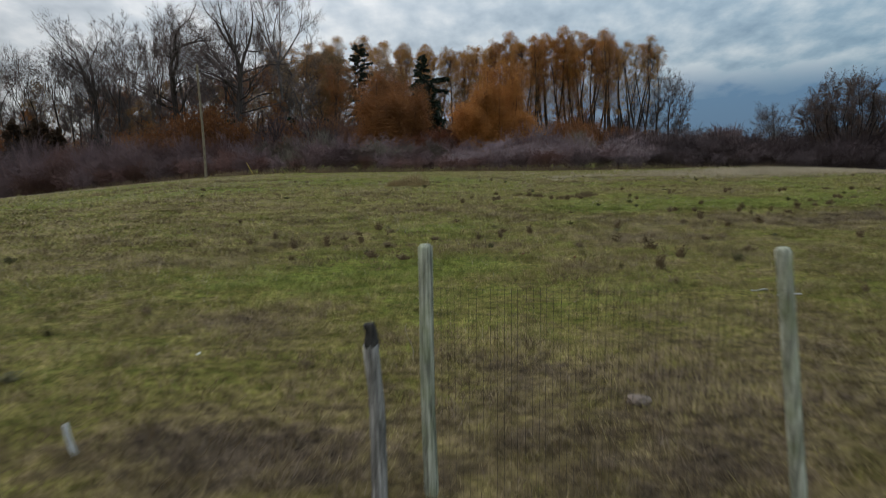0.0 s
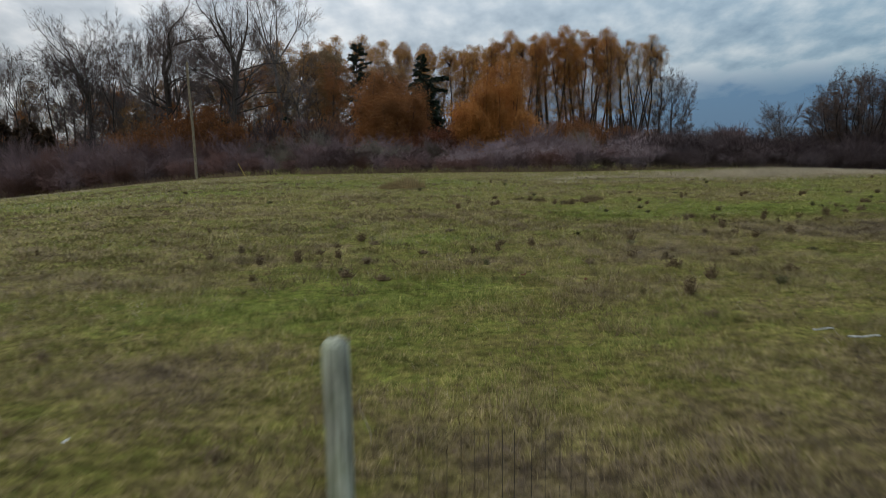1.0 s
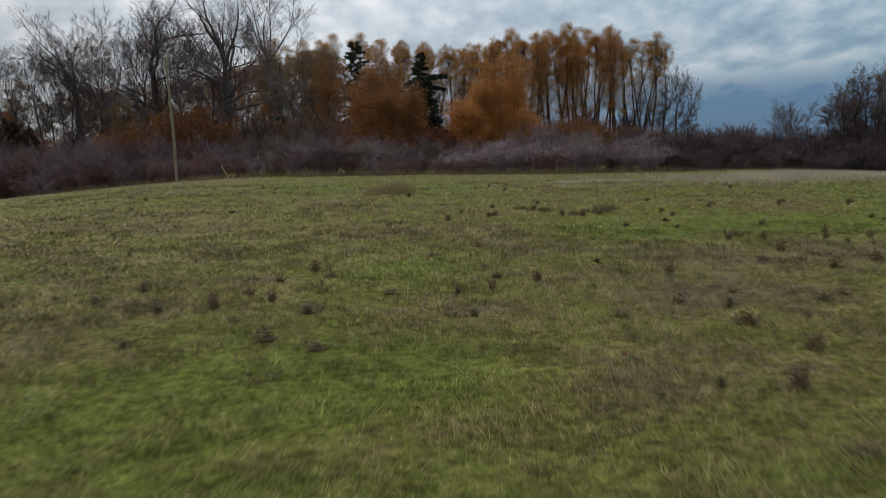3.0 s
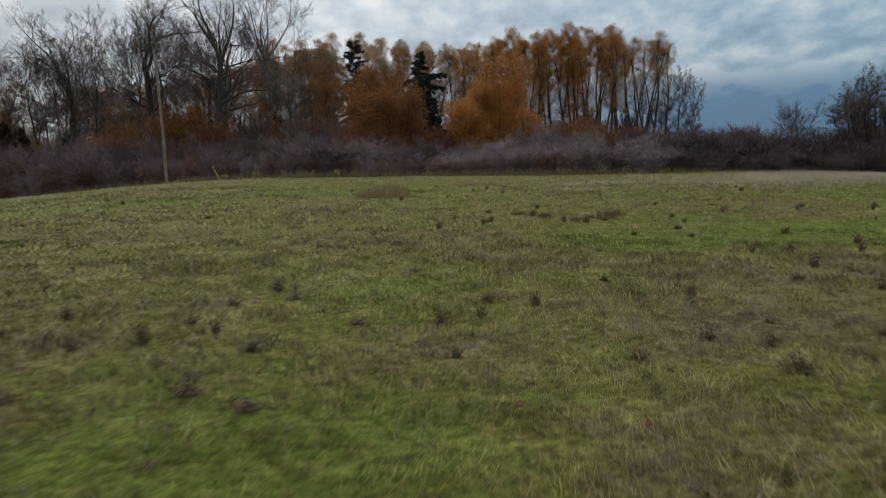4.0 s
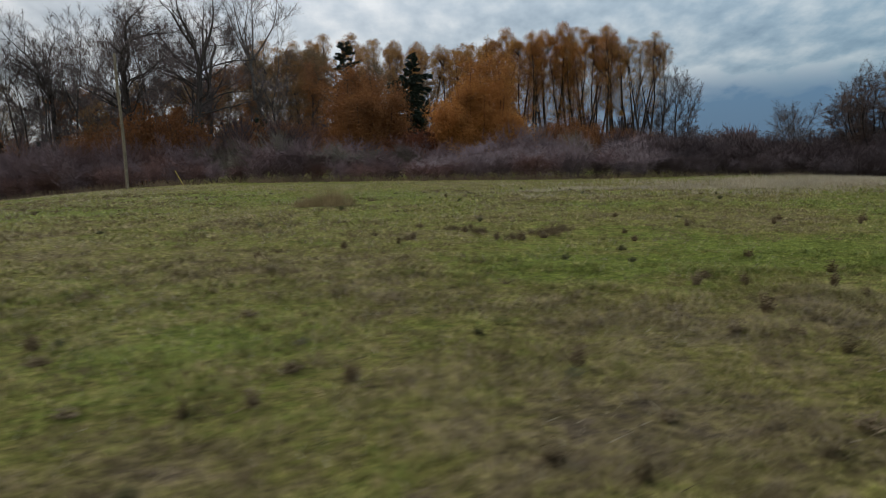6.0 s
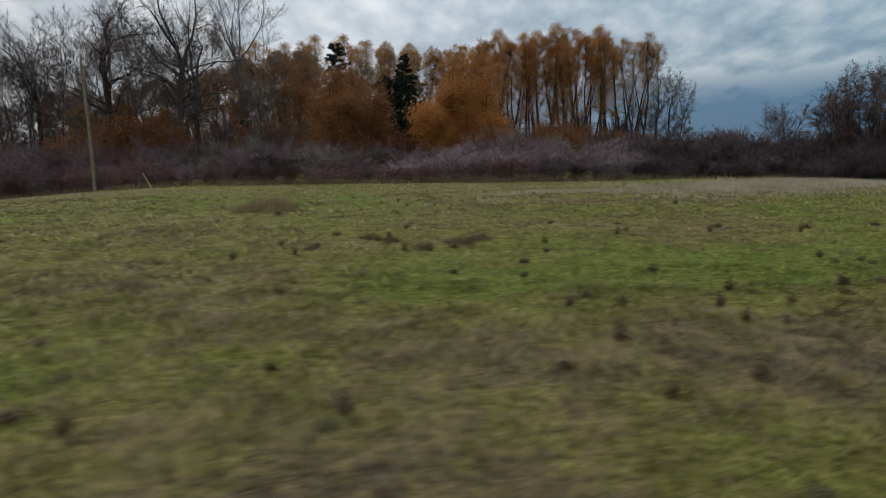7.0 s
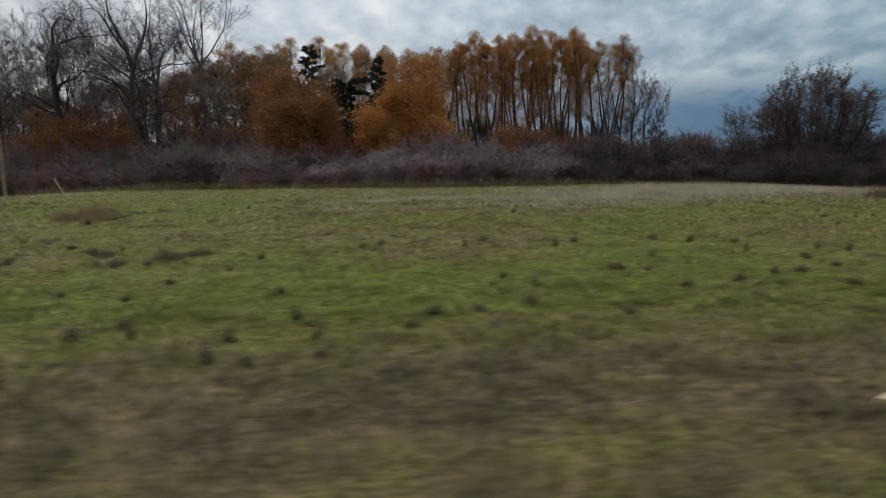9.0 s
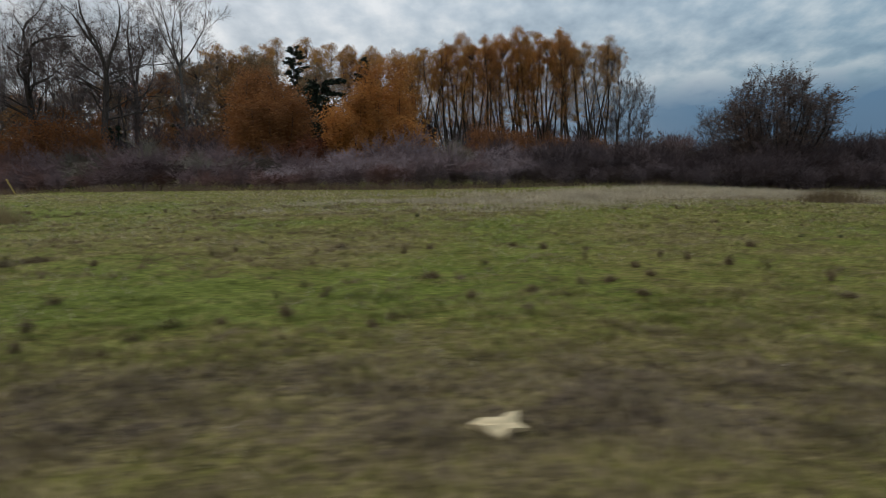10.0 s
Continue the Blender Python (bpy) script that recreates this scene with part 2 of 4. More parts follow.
# ---- building helpers ----
class Build:
    """Gathers tapered limbs, thin twigs and leaves into one mesh."""

    def __init__(self):
        self.v, self.f = [], []

    def tube(self, path, radii, sides):
        start = len(self.v)
        for n, (p, r) in enumerate(zip(path, radii)):
            way_on = path[min(n + 1, len(path) - 1)] - path[max(n - 1, 0)]
            across = way_on.orthogonal().normalized()
            other = way_on.cross(across).normalized()
            for k in range(sides):
                turn = 2 * math.pi * k / sides
                self.v.append(p + (across * math.cos(turn) + other * math.sin(turn)) * r)
        for n in range(len(path) - 1):
            for k in range(sides):
                a0, a1 = start + n * sides + k, start + n * sides + (k + 1) % sides
                self.f.append((a0, a1, a1 + sides, a0 + sides))
        self.f.append(tuple(range(start + (len(path) - 1) * sides, start + len(path) * sides)))
        self.f.append(tuple(range(start + sides - 1, start - 1, -1)))

    def spike(self, p, q, r):
        start = len(self.v)
        across = (q - p).orthogonal().normalized() * r
        other = (q - p).cross(across).normalized() * r
        self.v += [p + across, p - 0.5 * across + 0.87 * other, p - 0.5 * across - 0.87 * other, q]
        self.f += [(start, start + 1, start + 3), (start + 1, start + 2, start + 3), (start + 2, start, start + 3)]

    def twig(self, p, q, r):
        """A hair-thin twig: one sliver."""
        start = len(self.v)
        self.v += [p, q, p + (q - p).orthogonal().normalized() * (2 * r)]
        self.f.append((start, start + 1, start + 2))

    def chip(self, p, size, rng):
        """A small cluster of leaves far off: one three-cornered scrap."""
        start = len(self.v)
        d = Vector((rng.gauss(0, 1), rng.gauss(0, 1), rng.gauss(0, 1))).normalized() * size
        s = d.orthogonal() * rng.uniform(0.35, 0.6)
        self.v += [p - d * 0.5 + s, p - d * 0.4 - s, p + d * 0.5 + s * rng.uniform(-0.6, 0.6)]
        self.f.append((start, start + 1, start + 2))

    def leaf(self, p, size, rng, along=None, narrow=0.8):
        start = len(self.v)
        d = along or Vector((rng.gauss(0, 1), rng.gauss(0, 1), rng.gauss(0, 0.7))).normalized()
        s = d.cross(Vector((rng.gauss(0, 1), rng.gauss(0, 1), rng.gauss(0, 1)))).normalized() * (size * narrow * 0.5)
        self.v += [p, p + d * size * 0.55 + s, p + d * size, p + d * size * 0.5 - s]
        self.f.append((start, start + 1, start + 2, start + 3))

    def mesh(self, name, material):
        me = bpy.data.meshes.new(name)
        me.from_pydata([tuple(p) for p in self.v], [], self.f)
        me.materials.append(material)
        return me


def thing(name, x, y, z, label, category, group="", turn=0.0, scale=1.0):
    ob = new(name)
    ob.empty_display_size = 0.2
    ob.matrix_basis = Matrix.LocRotScale((x, y, z), Euler((0, 0, turn)), Vector((1, 1, 1)) * scale if isinstance(scale, (int, float)) else Vector(scale))
    return tagged(ob, label, category, group)


def part(name, data, parent, label=""):
    ob = new(name, data)
    ob.parent = parent
    return tagged(ob, label)


def wander(rng, p, d, length, steps, wobble, rise):
    """A limb's line: it sets out along d, strays a little and turns upwards (rise) or droops."""
    path, p, d = [p.copy()], p.copy(), d.normalized()
    for _ in range(steps):
        d = (d + Vector((rng.gauss(0, wobble), rng.gauss(0, wobble), rng.gauss(0, wobble) + rise))).normalized()
        p = p + d * (length / steps)
        path.append(p.copy())
    return path


def along(path, share):
    at = share * (len(path) - 1)
    n = min(int(at), len(path) - 2)
    return path[n].lerp(path[n + 1], at - n), (path[n + 1] - path[n]).normalized()


def sideways(rng, d, degrees):
    """A way that leaves d by about that angle, on a side of its own."""
    axis = d.orthogonal().normalized()
    axis.rotate(Matrix.Rotation(rng.uniform(0, 2 * math.pi), 3, d))
    out = d.copy()
    out.rotate(Matrix.Rotation(radians(degrees + rng.uniform(-10, 10)), 3, axis))
    return out


def taper(steps, r, end=0.35):
    return [r * (1 + (end - 1) * n / steps) for n in range(steps + 1)]


# ---- the lie of the land ----
def lattice(x, y, seed):
    n = np.sin(x * 127.1 + y * 311.7 + seed * 74.7) * 43758.5453
    return n - np.floor(n)


def patchy(x, y, size, seed, octaves=4):
    """Smooth value noise, 0 to 1, with that grain size in metres."""
    total, weight, amount = 0.0, 0.0, 1.0
    for octave in range(octaves):
        u, v = x / size, y / size
        i, j = np.floor(u), np.floor(v)
        s, t = u - i, v - j
        s, t = s * s * (3 - 2 * s), t * t * (3 - 2 * t)
        low_row = lattice(i, j, seed) * (1 - s) + lattice(i + 1, j, seed) * s
        high_row = lattice(i, j + 1, seed) * (1 - s) + lattice(i + 1, j + 1, seed) * s
        total, weight = total + amount * (low_row * (1 - t) + high_row * t), weight + amount
        amount, size, seed = amount * 0.55, size * 0.5, seed + 17
    return total / weight


def land(x, y):
    """The height of the ground: a low dome that falls away to either side, with small bumps."""
    x, y = np.asarray(x, float), np.asarray(y, float)
    near = np.exp(-(((x - 5) / 60) ** 2) - ((y - 25) / 70) ** 2)
    z = 0.10 * near * (patchy(x, y, 6.0, 3, 3) - 0.5) + 0.08 * near * (patchy(x, y * 1.3, 1.5, 8, 2) - 0.5)
    z = z + 0.05 * near * (patchy(x, y * 1.2, 0.62, 14, 2) - 0.5)
    z = z - 0.0030 * np.minimum(np.maximum(-x - 14, 0), 30) ** 2 - 0.0022 * np.minimum(np.maximum(x - 24, 0), 20) ** 2
    z = z - 0.22 * np.clip((y - 38) / 24, 0, 1) - 0.12 * np.clip((5.5 - y) / 2.5, 0, 1)
    z = z - 0.16 * np.exp(-(((x - 16) / 15) ** 2)) * np.clip((y - 38) / 20, 0, 1)
    return z


# patches of dead growth (above 0) and of lush grass (below 0): x, y, half-widths, amount
PATCHES = [
    (1.5, 4.4, 5.0, 2.2, 0.36), (4.5, 7.5, 3.5, 2.6, 0.26), (-2.6, 8.2, 1.3, 0.9, 0.35), (-1.8, 4.7, 1.2, 0.45, 0.54), (-2.8, 11.0, 2.5, 1.6, -0.30),
    (0.3, 12.2, 1.6, 1.2, -0.25), (2.4, 11.8, 1.0, 1.2, 0.28), (1.3, 14.5, 1.1, 0.9, 0.30), (4.6, 15.5, 1.8, 1.2, 0.35), (0.0, 17.6, 2.2, 1.3, -0.28),
    (6.5, 18.6, 1.6, 1.0, 0.25), (9.8, 17.6, 2.6, 1.6, 0.35), (17.0, 19.2, 9.0, 1.8, 0.42), (5.5, 22.3, 3.0, 2.0, -0.36), (13.5, 24.5, 7.0, 2.6, -0.40),
    (-6.0, 24.0, 7.0, 3.0, 0.14), (4.0, 27.5, 4.0, 1.2, 0.25), (14.0, 39.5, 9.0, 2.2, 0.30), (38.0, 50.0, 16.0, 3.5, 0.55), (-4.0, 40.0, 26.0, 10.0, -0.20),
]


def dryness(x, y):
    d = 0.33 + 0.75 * (patchy(x, y, 4.5, 21, 4) - 0.5) + 0.35 * (patchy(x, y * 1.7, 1.2, 33, 3) - 0.5)
    for cx, cy, rx, ry, amount in PATCHES:
        d = d + amount * np.exp(-(((x - cx) / rx) ** 2) - ((y - cy) / ry) ** 2)
    return d


def foot(x, y):
    return float(land(x, y))


def sheet_mesh():
    far = [90, 120, 170, 250, 400, 700, 1300, 2600]
    xs = np.concatenate([[-v for v in far[::-1]], np.arange(-80, -15, 1.0), np.arange(-15, 28, 0.22), np.arange(28, 80.01, 1.0), far])
    ys = np.concatenate([[-v for v in far[::-1]], np.arange(-80, -8, 8), np.arange(-8, 3, 1.0), np.arange(3, 30, 0.22), np.arange(30, 76, 0.8), np.arange(76, 90, 4), far])
    gx, gy = np.meshgrid(xs, ys)
    gz = land(gx, gy)
    me = bpy.data.meshes.new("ground")
    w, h = len(xs), len(ys)
    n = (np.arange(h - 1)[:, None] * w + np.arange(w - 1)).ravel()
    me.from_pydata(np.stack([gx, gy, gz], -1).reshape(-1, 3).tolist(), [], np.stack([n, n + 1, n + 1 + w, n + w], -1).tolist())
    me.attributes.new("dry", "FLOAT", "POINT").data.foreach_set("value", dryness(gx, gy).ravel())
    me.polygons.foreach_set("use_smooth", [True] * len(me.polygons))
    me.materials.append(M_GROUND)
    return me


tagged(new("ground", sheet_mesh()), "rough pasture ground under short grass", "ground", kind="structure")


# ---- grass: one sward of blades, thickest along the strip that is seen from close by ----
def sward_mesh():
    rng = np.random.default_rng(5)
    spots = []
    for x0, x1, y0, y1, count in ((-19, 32, 3.2, 24, 420000), (-45, 58, 24, 68, 160000)):
        x, y = rng.uniform(x0, x1, count * 3), rng.uniform(y0, y1, count * 3)
        reach = np.maximum(4.4, y - np.interp(x, [0.5, 9.0], [9.0, 12.6])) + np.maximum(0, -3 - x) * 0.6 + np.maximum(0, x - 22) * 0.4
        keep = rng.uniform(0, 1, len(x)) < np.minimum(1, (6.5 / reach) ** 1.35 if y0 < 20 else (16 / reach) ** 1.2)
        clumped = 0.5 * patchy(x, y, 0.30, 51, 2) + 0.5 * patchy(x, y * 1.4, 0.85, 57, 2) + 0.2 * rng.uniform(-1, 1, len(x))
        keep &= clumped > 0.31
        spots.append(np.stack([x, y, reach], -1)[keep])
    x, y, reach = np.concatenate(spots).T
    lush = np.clip(0.5 * patchy(x, y, 0.30, 51, 2) + 0.5 * patchy(x, y * 1.4, 0.85, 57, 2) - 0.42, 0, 1)
    dry = dryness(x, y) + 0.5 * (patchy(x, y * 1.4, 0.7, 83, 2) - 0.5)
    grown = (dry < 1.15) | (rng.uniform(0, 1, len(x)) < 0.2)
    x, y, reach, lush, dry = x[grown], y[grown], reach[grown], lush[grown], dry[grown]
    tall = (0.040 + 0.035 * np.clip(dry, 0, 1) + 0.26 * lush) * rng.uniform(0.55, 1.5, len(x))
    tall = np.clip(tall * 0.8, 0.022, 0.15) * (1 + 0.004 * reach)
    wide = np.clip(0.0018 * reach * (1 + 0.25 * np.clip((reach - 12) / 14, 0, 1)), 0.0052, 0.06) * rng.uniform(0.7, 1.4, len(x))
    heading, lean = 9.0 * patchy(x, y, 1.1, 71, 2) + rng.normal(0, 1.5, len(x)), rng.uniform(0.2, 1.4, len(x))
    side = np.stack([-np.sin(heading), np.cos(heading), 0 * x], -1) * wide[:, None] * 0.5
    out = np.stack([np.cos(heading) * lean, np.sin(heading) * lean, np.ones_like(x)], -1) * tall[:, None]
    root = np.stack([x, y, land(x, y) - 0.01], -1)
    tip = root + out * [1.25, 1.25, 0.95]
    turned = (np.cross(2 * side, tip - root + side) @ np.array([0.0, -1.0, 0.35])) < 0
    side[turned] *= -1
    v = np.stack([root - side, root + side, tip], 1).reshape(-1, 3)
    me = bpy.data.meshes.new("grass")
    count = len(x)
    me.vertices.add(3 * count), me.loops.add(3 * count), me.polygons.add(count)
    me.vertices.foreach_set("co", v.ravel())
    me.loops.foreach_set("vertex_index", np.arange(3 * count))
    me.polygons.foreach_set("loop_start", np.arange(0, 3 * count, 3))
    me.update(calc_edges=True)
    me.attributes.new("dry", "FLOAT", "POINT").data.foreach_set("value", np.repeat(dry, 3))
    me.polygons.foreach_set("use_smooth", np.ones(count, bool))
    soft = np.stack([0.45 * np.cos(heading), 0.45 * np.sin(heading), np.ones_like(x)], -1)
    soft /= np.linalg.norm(soft, axis=1)[:, None]
    me.normals_split_custom_set_from_vertices(np.repeat(soft, 3, axis=0))
    me.materials.append(M_GRASS)
    return me


tagged(new("grass", sward_mesh()), "short green and straw-coloured pasture grass", "grass", kind="stuff")


# ---- the thicket along the far edge of the field ----
def shrub_mesh(name, seed, material, sprays=250, broom=11, fine=0.0128):
    """A bare shrub about 4 m high and 5 m wide: arching stems that carry brooms of fine twigs, rounded like a dome."""
    rng, b = random.Random(seed), Build()
    stems = []
    for s in range(11):
        turn, out = rng.uniform(0, 2 * math.pi), rng.uniform(0.1, 1.0)
        base = Vector((math.cos(turn) * out * 0.8, math.sin(turn) * out * 0.8, -0.1))
        d = Vector((math.cos(turn) * out, math.sin(turn) * out, 1.3))
        stem = wander(rng, base, d, rng.uniform(2.4, 3.4), 5, 0.13, -0.02)
        b.tube(stem, taper(5, 0.036, 0.3), 3)
        stems.append(stem)
    lobes = [(Vector((rng.gauss(0, 1.0), rng.gauss(0, 1.0), rng.uniform(1.2, 2.7))), rng.uniform(1.0, 1.7)) for _ in range(8)]
    for _ in range(sprays):
        middle, size = rng.choice(lobes)
        out = Vector((rng.gauss(0, 1), rng.gauss(0, 1), rng.gauss(0.25, 0.9))).normalized()
        tip = middle + out * size * rng.random() ** 0.35
        tip.z = max(tip.z, rng.uniform(0.1, 0.8))
        p, _ = along(rng.choice(stems), rng.uniform(0.2, 1.0))
        joint = p.lerp(tip, 0.55) + Vector((rng.gauss(0, 0.15), rng.gauss(0, 0.15), -0.12))
        b.twig(p, joint, 0.015)
        b.twig(joint, tip, 0.012)
        for _ in range(broom):
            q = joint.lerp(tip, rng.uniform(0.2, 1.0))
            e = out + Vector((rng.gauss(0, 0.55), rng.gauss(0, 0.55), rng.gauss(0.45, 0.5)))
            b.twig(q, q + e.normalized() * rng.uniform(0.25, 0.75), fine * rng.uniform(0.8, 1.3))
    return b.mesh(name, material)


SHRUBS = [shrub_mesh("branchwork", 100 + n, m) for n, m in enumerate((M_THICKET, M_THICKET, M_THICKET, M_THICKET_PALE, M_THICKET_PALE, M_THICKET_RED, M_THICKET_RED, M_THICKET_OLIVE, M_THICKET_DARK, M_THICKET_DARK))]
FAR_SHRUBS = [shrub_mesh("branchwork", 120 + n, m, 170, 9, 0.02) for n, m in enumerate((M_THICKET, M_THICKET_RED, M_THICKET_DARK))]
CREST_X = [-60, -37, -26, -15, -9, -4, 2, 7.5, 11.5, 16, 22, 27, 36, 44, 52, 75]
CREST_Z = [5.0, 5.0, 4.9, 4.8, 4.8, 3.9, 3.5, 4.4, 5.5, 4.9, 4.3, 4.1, 3.9, 4.1, 4.6, 4.9]
rng = random.Random(9)
for y, step, share in ((66.2, 1.7, 0.46), (69.0, 3.1, 0.66), (72.6, 3.3, 0.88), (76.8, 3.6, 1.0), (81.0, 3.4, 1.02)):
    x = (26.0 if y > 80 else -62.0) + rng.uniform(0, 2)
    while x < 66:
        yy = y + rng.uniform(-0.9, 0.9)
        rise = (float(np.interp(x * 72 / yy, CREST_X, CREST_Z)) - 0.8 * foot(x, yy)) * share * rng.uniform(0.86, 1.1)
        mauve = 1 < x < 24 and y > 68
        if y < 67:
            pick, words = rng.choice((0, 5, 6, 6) if x < 14 else (8, 9, 8, 9)), "low red-brown bramble shrub at the edge of the field"
        elif mauve and rng.random() < 0.85:
            pick, words = rng.choice((3, 4, 3, 4, 3, 4, 7)), "bare mauve-grey shrub with fine twigs in the thicket"
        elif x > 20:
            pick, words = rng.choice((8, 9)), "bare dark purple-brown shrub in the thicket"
        else:
            pick, words = rng.choice((0, 1, 2, 2, 7 if x > -22 else 5)), "bare purple-brown shrub with dense twigs in the thicket"
        wide = (0.75 + 0.25 * rise / 4) * rng.uniform(0.9, 1.15) * (0.62 if y < 67 else 1.0)
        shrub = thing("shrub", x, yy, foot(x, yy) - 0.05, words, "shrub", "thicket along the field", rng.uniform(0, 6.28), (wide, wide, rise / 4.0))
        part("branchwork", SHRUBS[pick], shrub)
        x += step * rng.uniform(0.75, 1.25) * (0.62 if x > 22 else 1.0)


# ---- trees of the wood behind ----
def bare_tree(seed, high, fork_at=0.45, clear=0.25, girth=0.36, leaders=3, laterals=5, spread=0.34, rise=0.03, wobble=0.12, kids=5, twigs=6, thick=1.0, lean=0.0, open_angle=22):
    """Meshes of a leafless tree: a trunk that parts into leaders, crooked limbs, branches and fine twigs."""
    rng, wood, fine = random.Random(seed), Build(), Build()
    share_out = high / 26

    def limb(p, d, length, r, level):
        steps = (3, 4, 5, 7)[level]
        path = wander(rng, p, d, length, steps, wobble * (1.0, 1.15, 1.1, 1.0)[level], rise)
        if level == 0:
            for n in range(steps):
                fine.twig(path[n], path[n + 1], (0.016 - 0.003 * n) * thick)
            for _ in range(twigs):
                q, e = along(path, rng.uniform(0.1, 1.0))
                end = q + (sideways(rng, e, 34) + Vector((0, 0, rise * 4))).normalized() * rng.uniform(0.45, 1.5) * share_out
                fine.twig(q, end, 0.011 * thick)
            return
        wood.tube(path, taper(steps, r, 0.3), (3, 3, 4, 6)[level])
        for k in range(kids):
            share = 0.2 + 0.78 * (k + rng.random()) / kids
            q, e = along(path, share)
            limb(q, sideways(rng, e, rng.uniform(30, 52)), length * rng.uniform(0.38, 0.64) * (1.18 - 0.45 * share), max(r * (1 - 0.6 * share) * 0.5, 0.028), level - 1)
        limb(path[-1], path[-1] - path[-2], length * 0.4, max(r * 0.3, 0.02), level - 1)

    trunk = wander(rng, Vector((0, 0, -0.2)), Vector((lean, 0, 1)), high * fork_at, 8, 0.035, 0.01)
    wood.tube(trunk, [girth * (1.25 if n == 0 else 1.0 - 0.05 * n) for n in range(9)], 8)
    first = rng.uniform(0, 6.28)
    for k in range(leaders):
        turn = first + k * 6.283 / leaders + rng.uniform(-0.4, 0.4)
        tilt = math.tan(radians(open_angle * rng.uniform(0.5, 1.15)))
        length = high * (1 - fork_at) * rng.uniform(0.82, 1.0) * 0.93
        limb(trunk[-1], Vector((math.cos(turn) * tilt, math.sin(turn) * tilt, 1)), length, girth * 0.46, 3)
    for k in range(laterals):
        p, up = along(trunk, (clear + (fork_at - clear) * (k + rng.random()) / laterals) / fork_at)
        limb(p, sideways(rng, up, rng.uniform(45, 62)), high * spread * rng.uniform(0.65, 1.1), girth * 0.24, 3)
    return wood, fine


def tree_kind(wood_material, twig_material, **shape):
    wood, fine = bare_tree(**shape)
    return wood.mesh("trunk", wood_material), fine.mesh("branchwork", twig_material), None


def plant(kind, x, y, words, group, turn=0.0, scale=1.0, name="tree", category="tree"):
    tree = thing(name, x, y, foot(x, y), words, category, group, turn, scale)
    trunk, twigs, crown = kind
    part("trunk", trunk, tree)
    if twigs:
        tagged(part("branchwork", twigs, tree), kind="stuff")
    if crown:
        part("crown", crown, tree)
    return tree


BIG = [
    tree_kind(M_BARK, M_TWIG, seed=1, high=22, girth=0.42, fork_at=0.52, clear=0.34, leaders=4, laterals=7, open_angle=24, spread=0.30, thick=1.3, wobble=0.17, rise=0.035, kids=4, twigs=5),
    tree_kind(M_BARK, M_TWIG, seed=2, high=27, girth=0.58, fork_at=0.60, clear=0.34, leaders=3, laterals=9, open_angle=26, spread=0.32, thick=1.3, wobble=0.20, kids=4, twigs=5),
    tree_kind(M_BARK, M_TWIG, seed=3, high=29, girth=0.60, fork_at=0.58, clear=0.32, leaders=3, laterals=10, open_angle=20, spread=0.36, thick=1.3, wobble=0.17, kids=4, twigs=5),
    tree_kind(M_PALE_BARK, M_TWIG, seed=4, high=32, girth=0.40, fork_at=0.62, clear=0.50, leaders=5, laterals=3, open_angle=22, spread=0.22, rise=0.05, wobble=0.10, thick=1.3, kids=4, twigs=6),
    tree_kind(M_BARK, M_TWIG, seed=6, high=28, girth=0.56, fork_at=0.56, clear=0.35, leaders=3, laterals=7, open_angle=24, spread=0.32, thick=1.3, wobble=0.18, kids=4, twigs=5),
]
THIN = [tree_kind(M_BARK if n else M_PALE_BARK, M_PALE_TWIG if n < 1 else M_TWIG, seed=20 + n, high=22, girth=0.19, fork_at=0.44 + 0.06 * n, clear=0.26, leaders=2 + n % 2, laterals=5, open_angle=13, spread=0.20, rise=0.07, kids=4, twigs=5, thick=1.15, wobble=0.14) for n in range(4)]


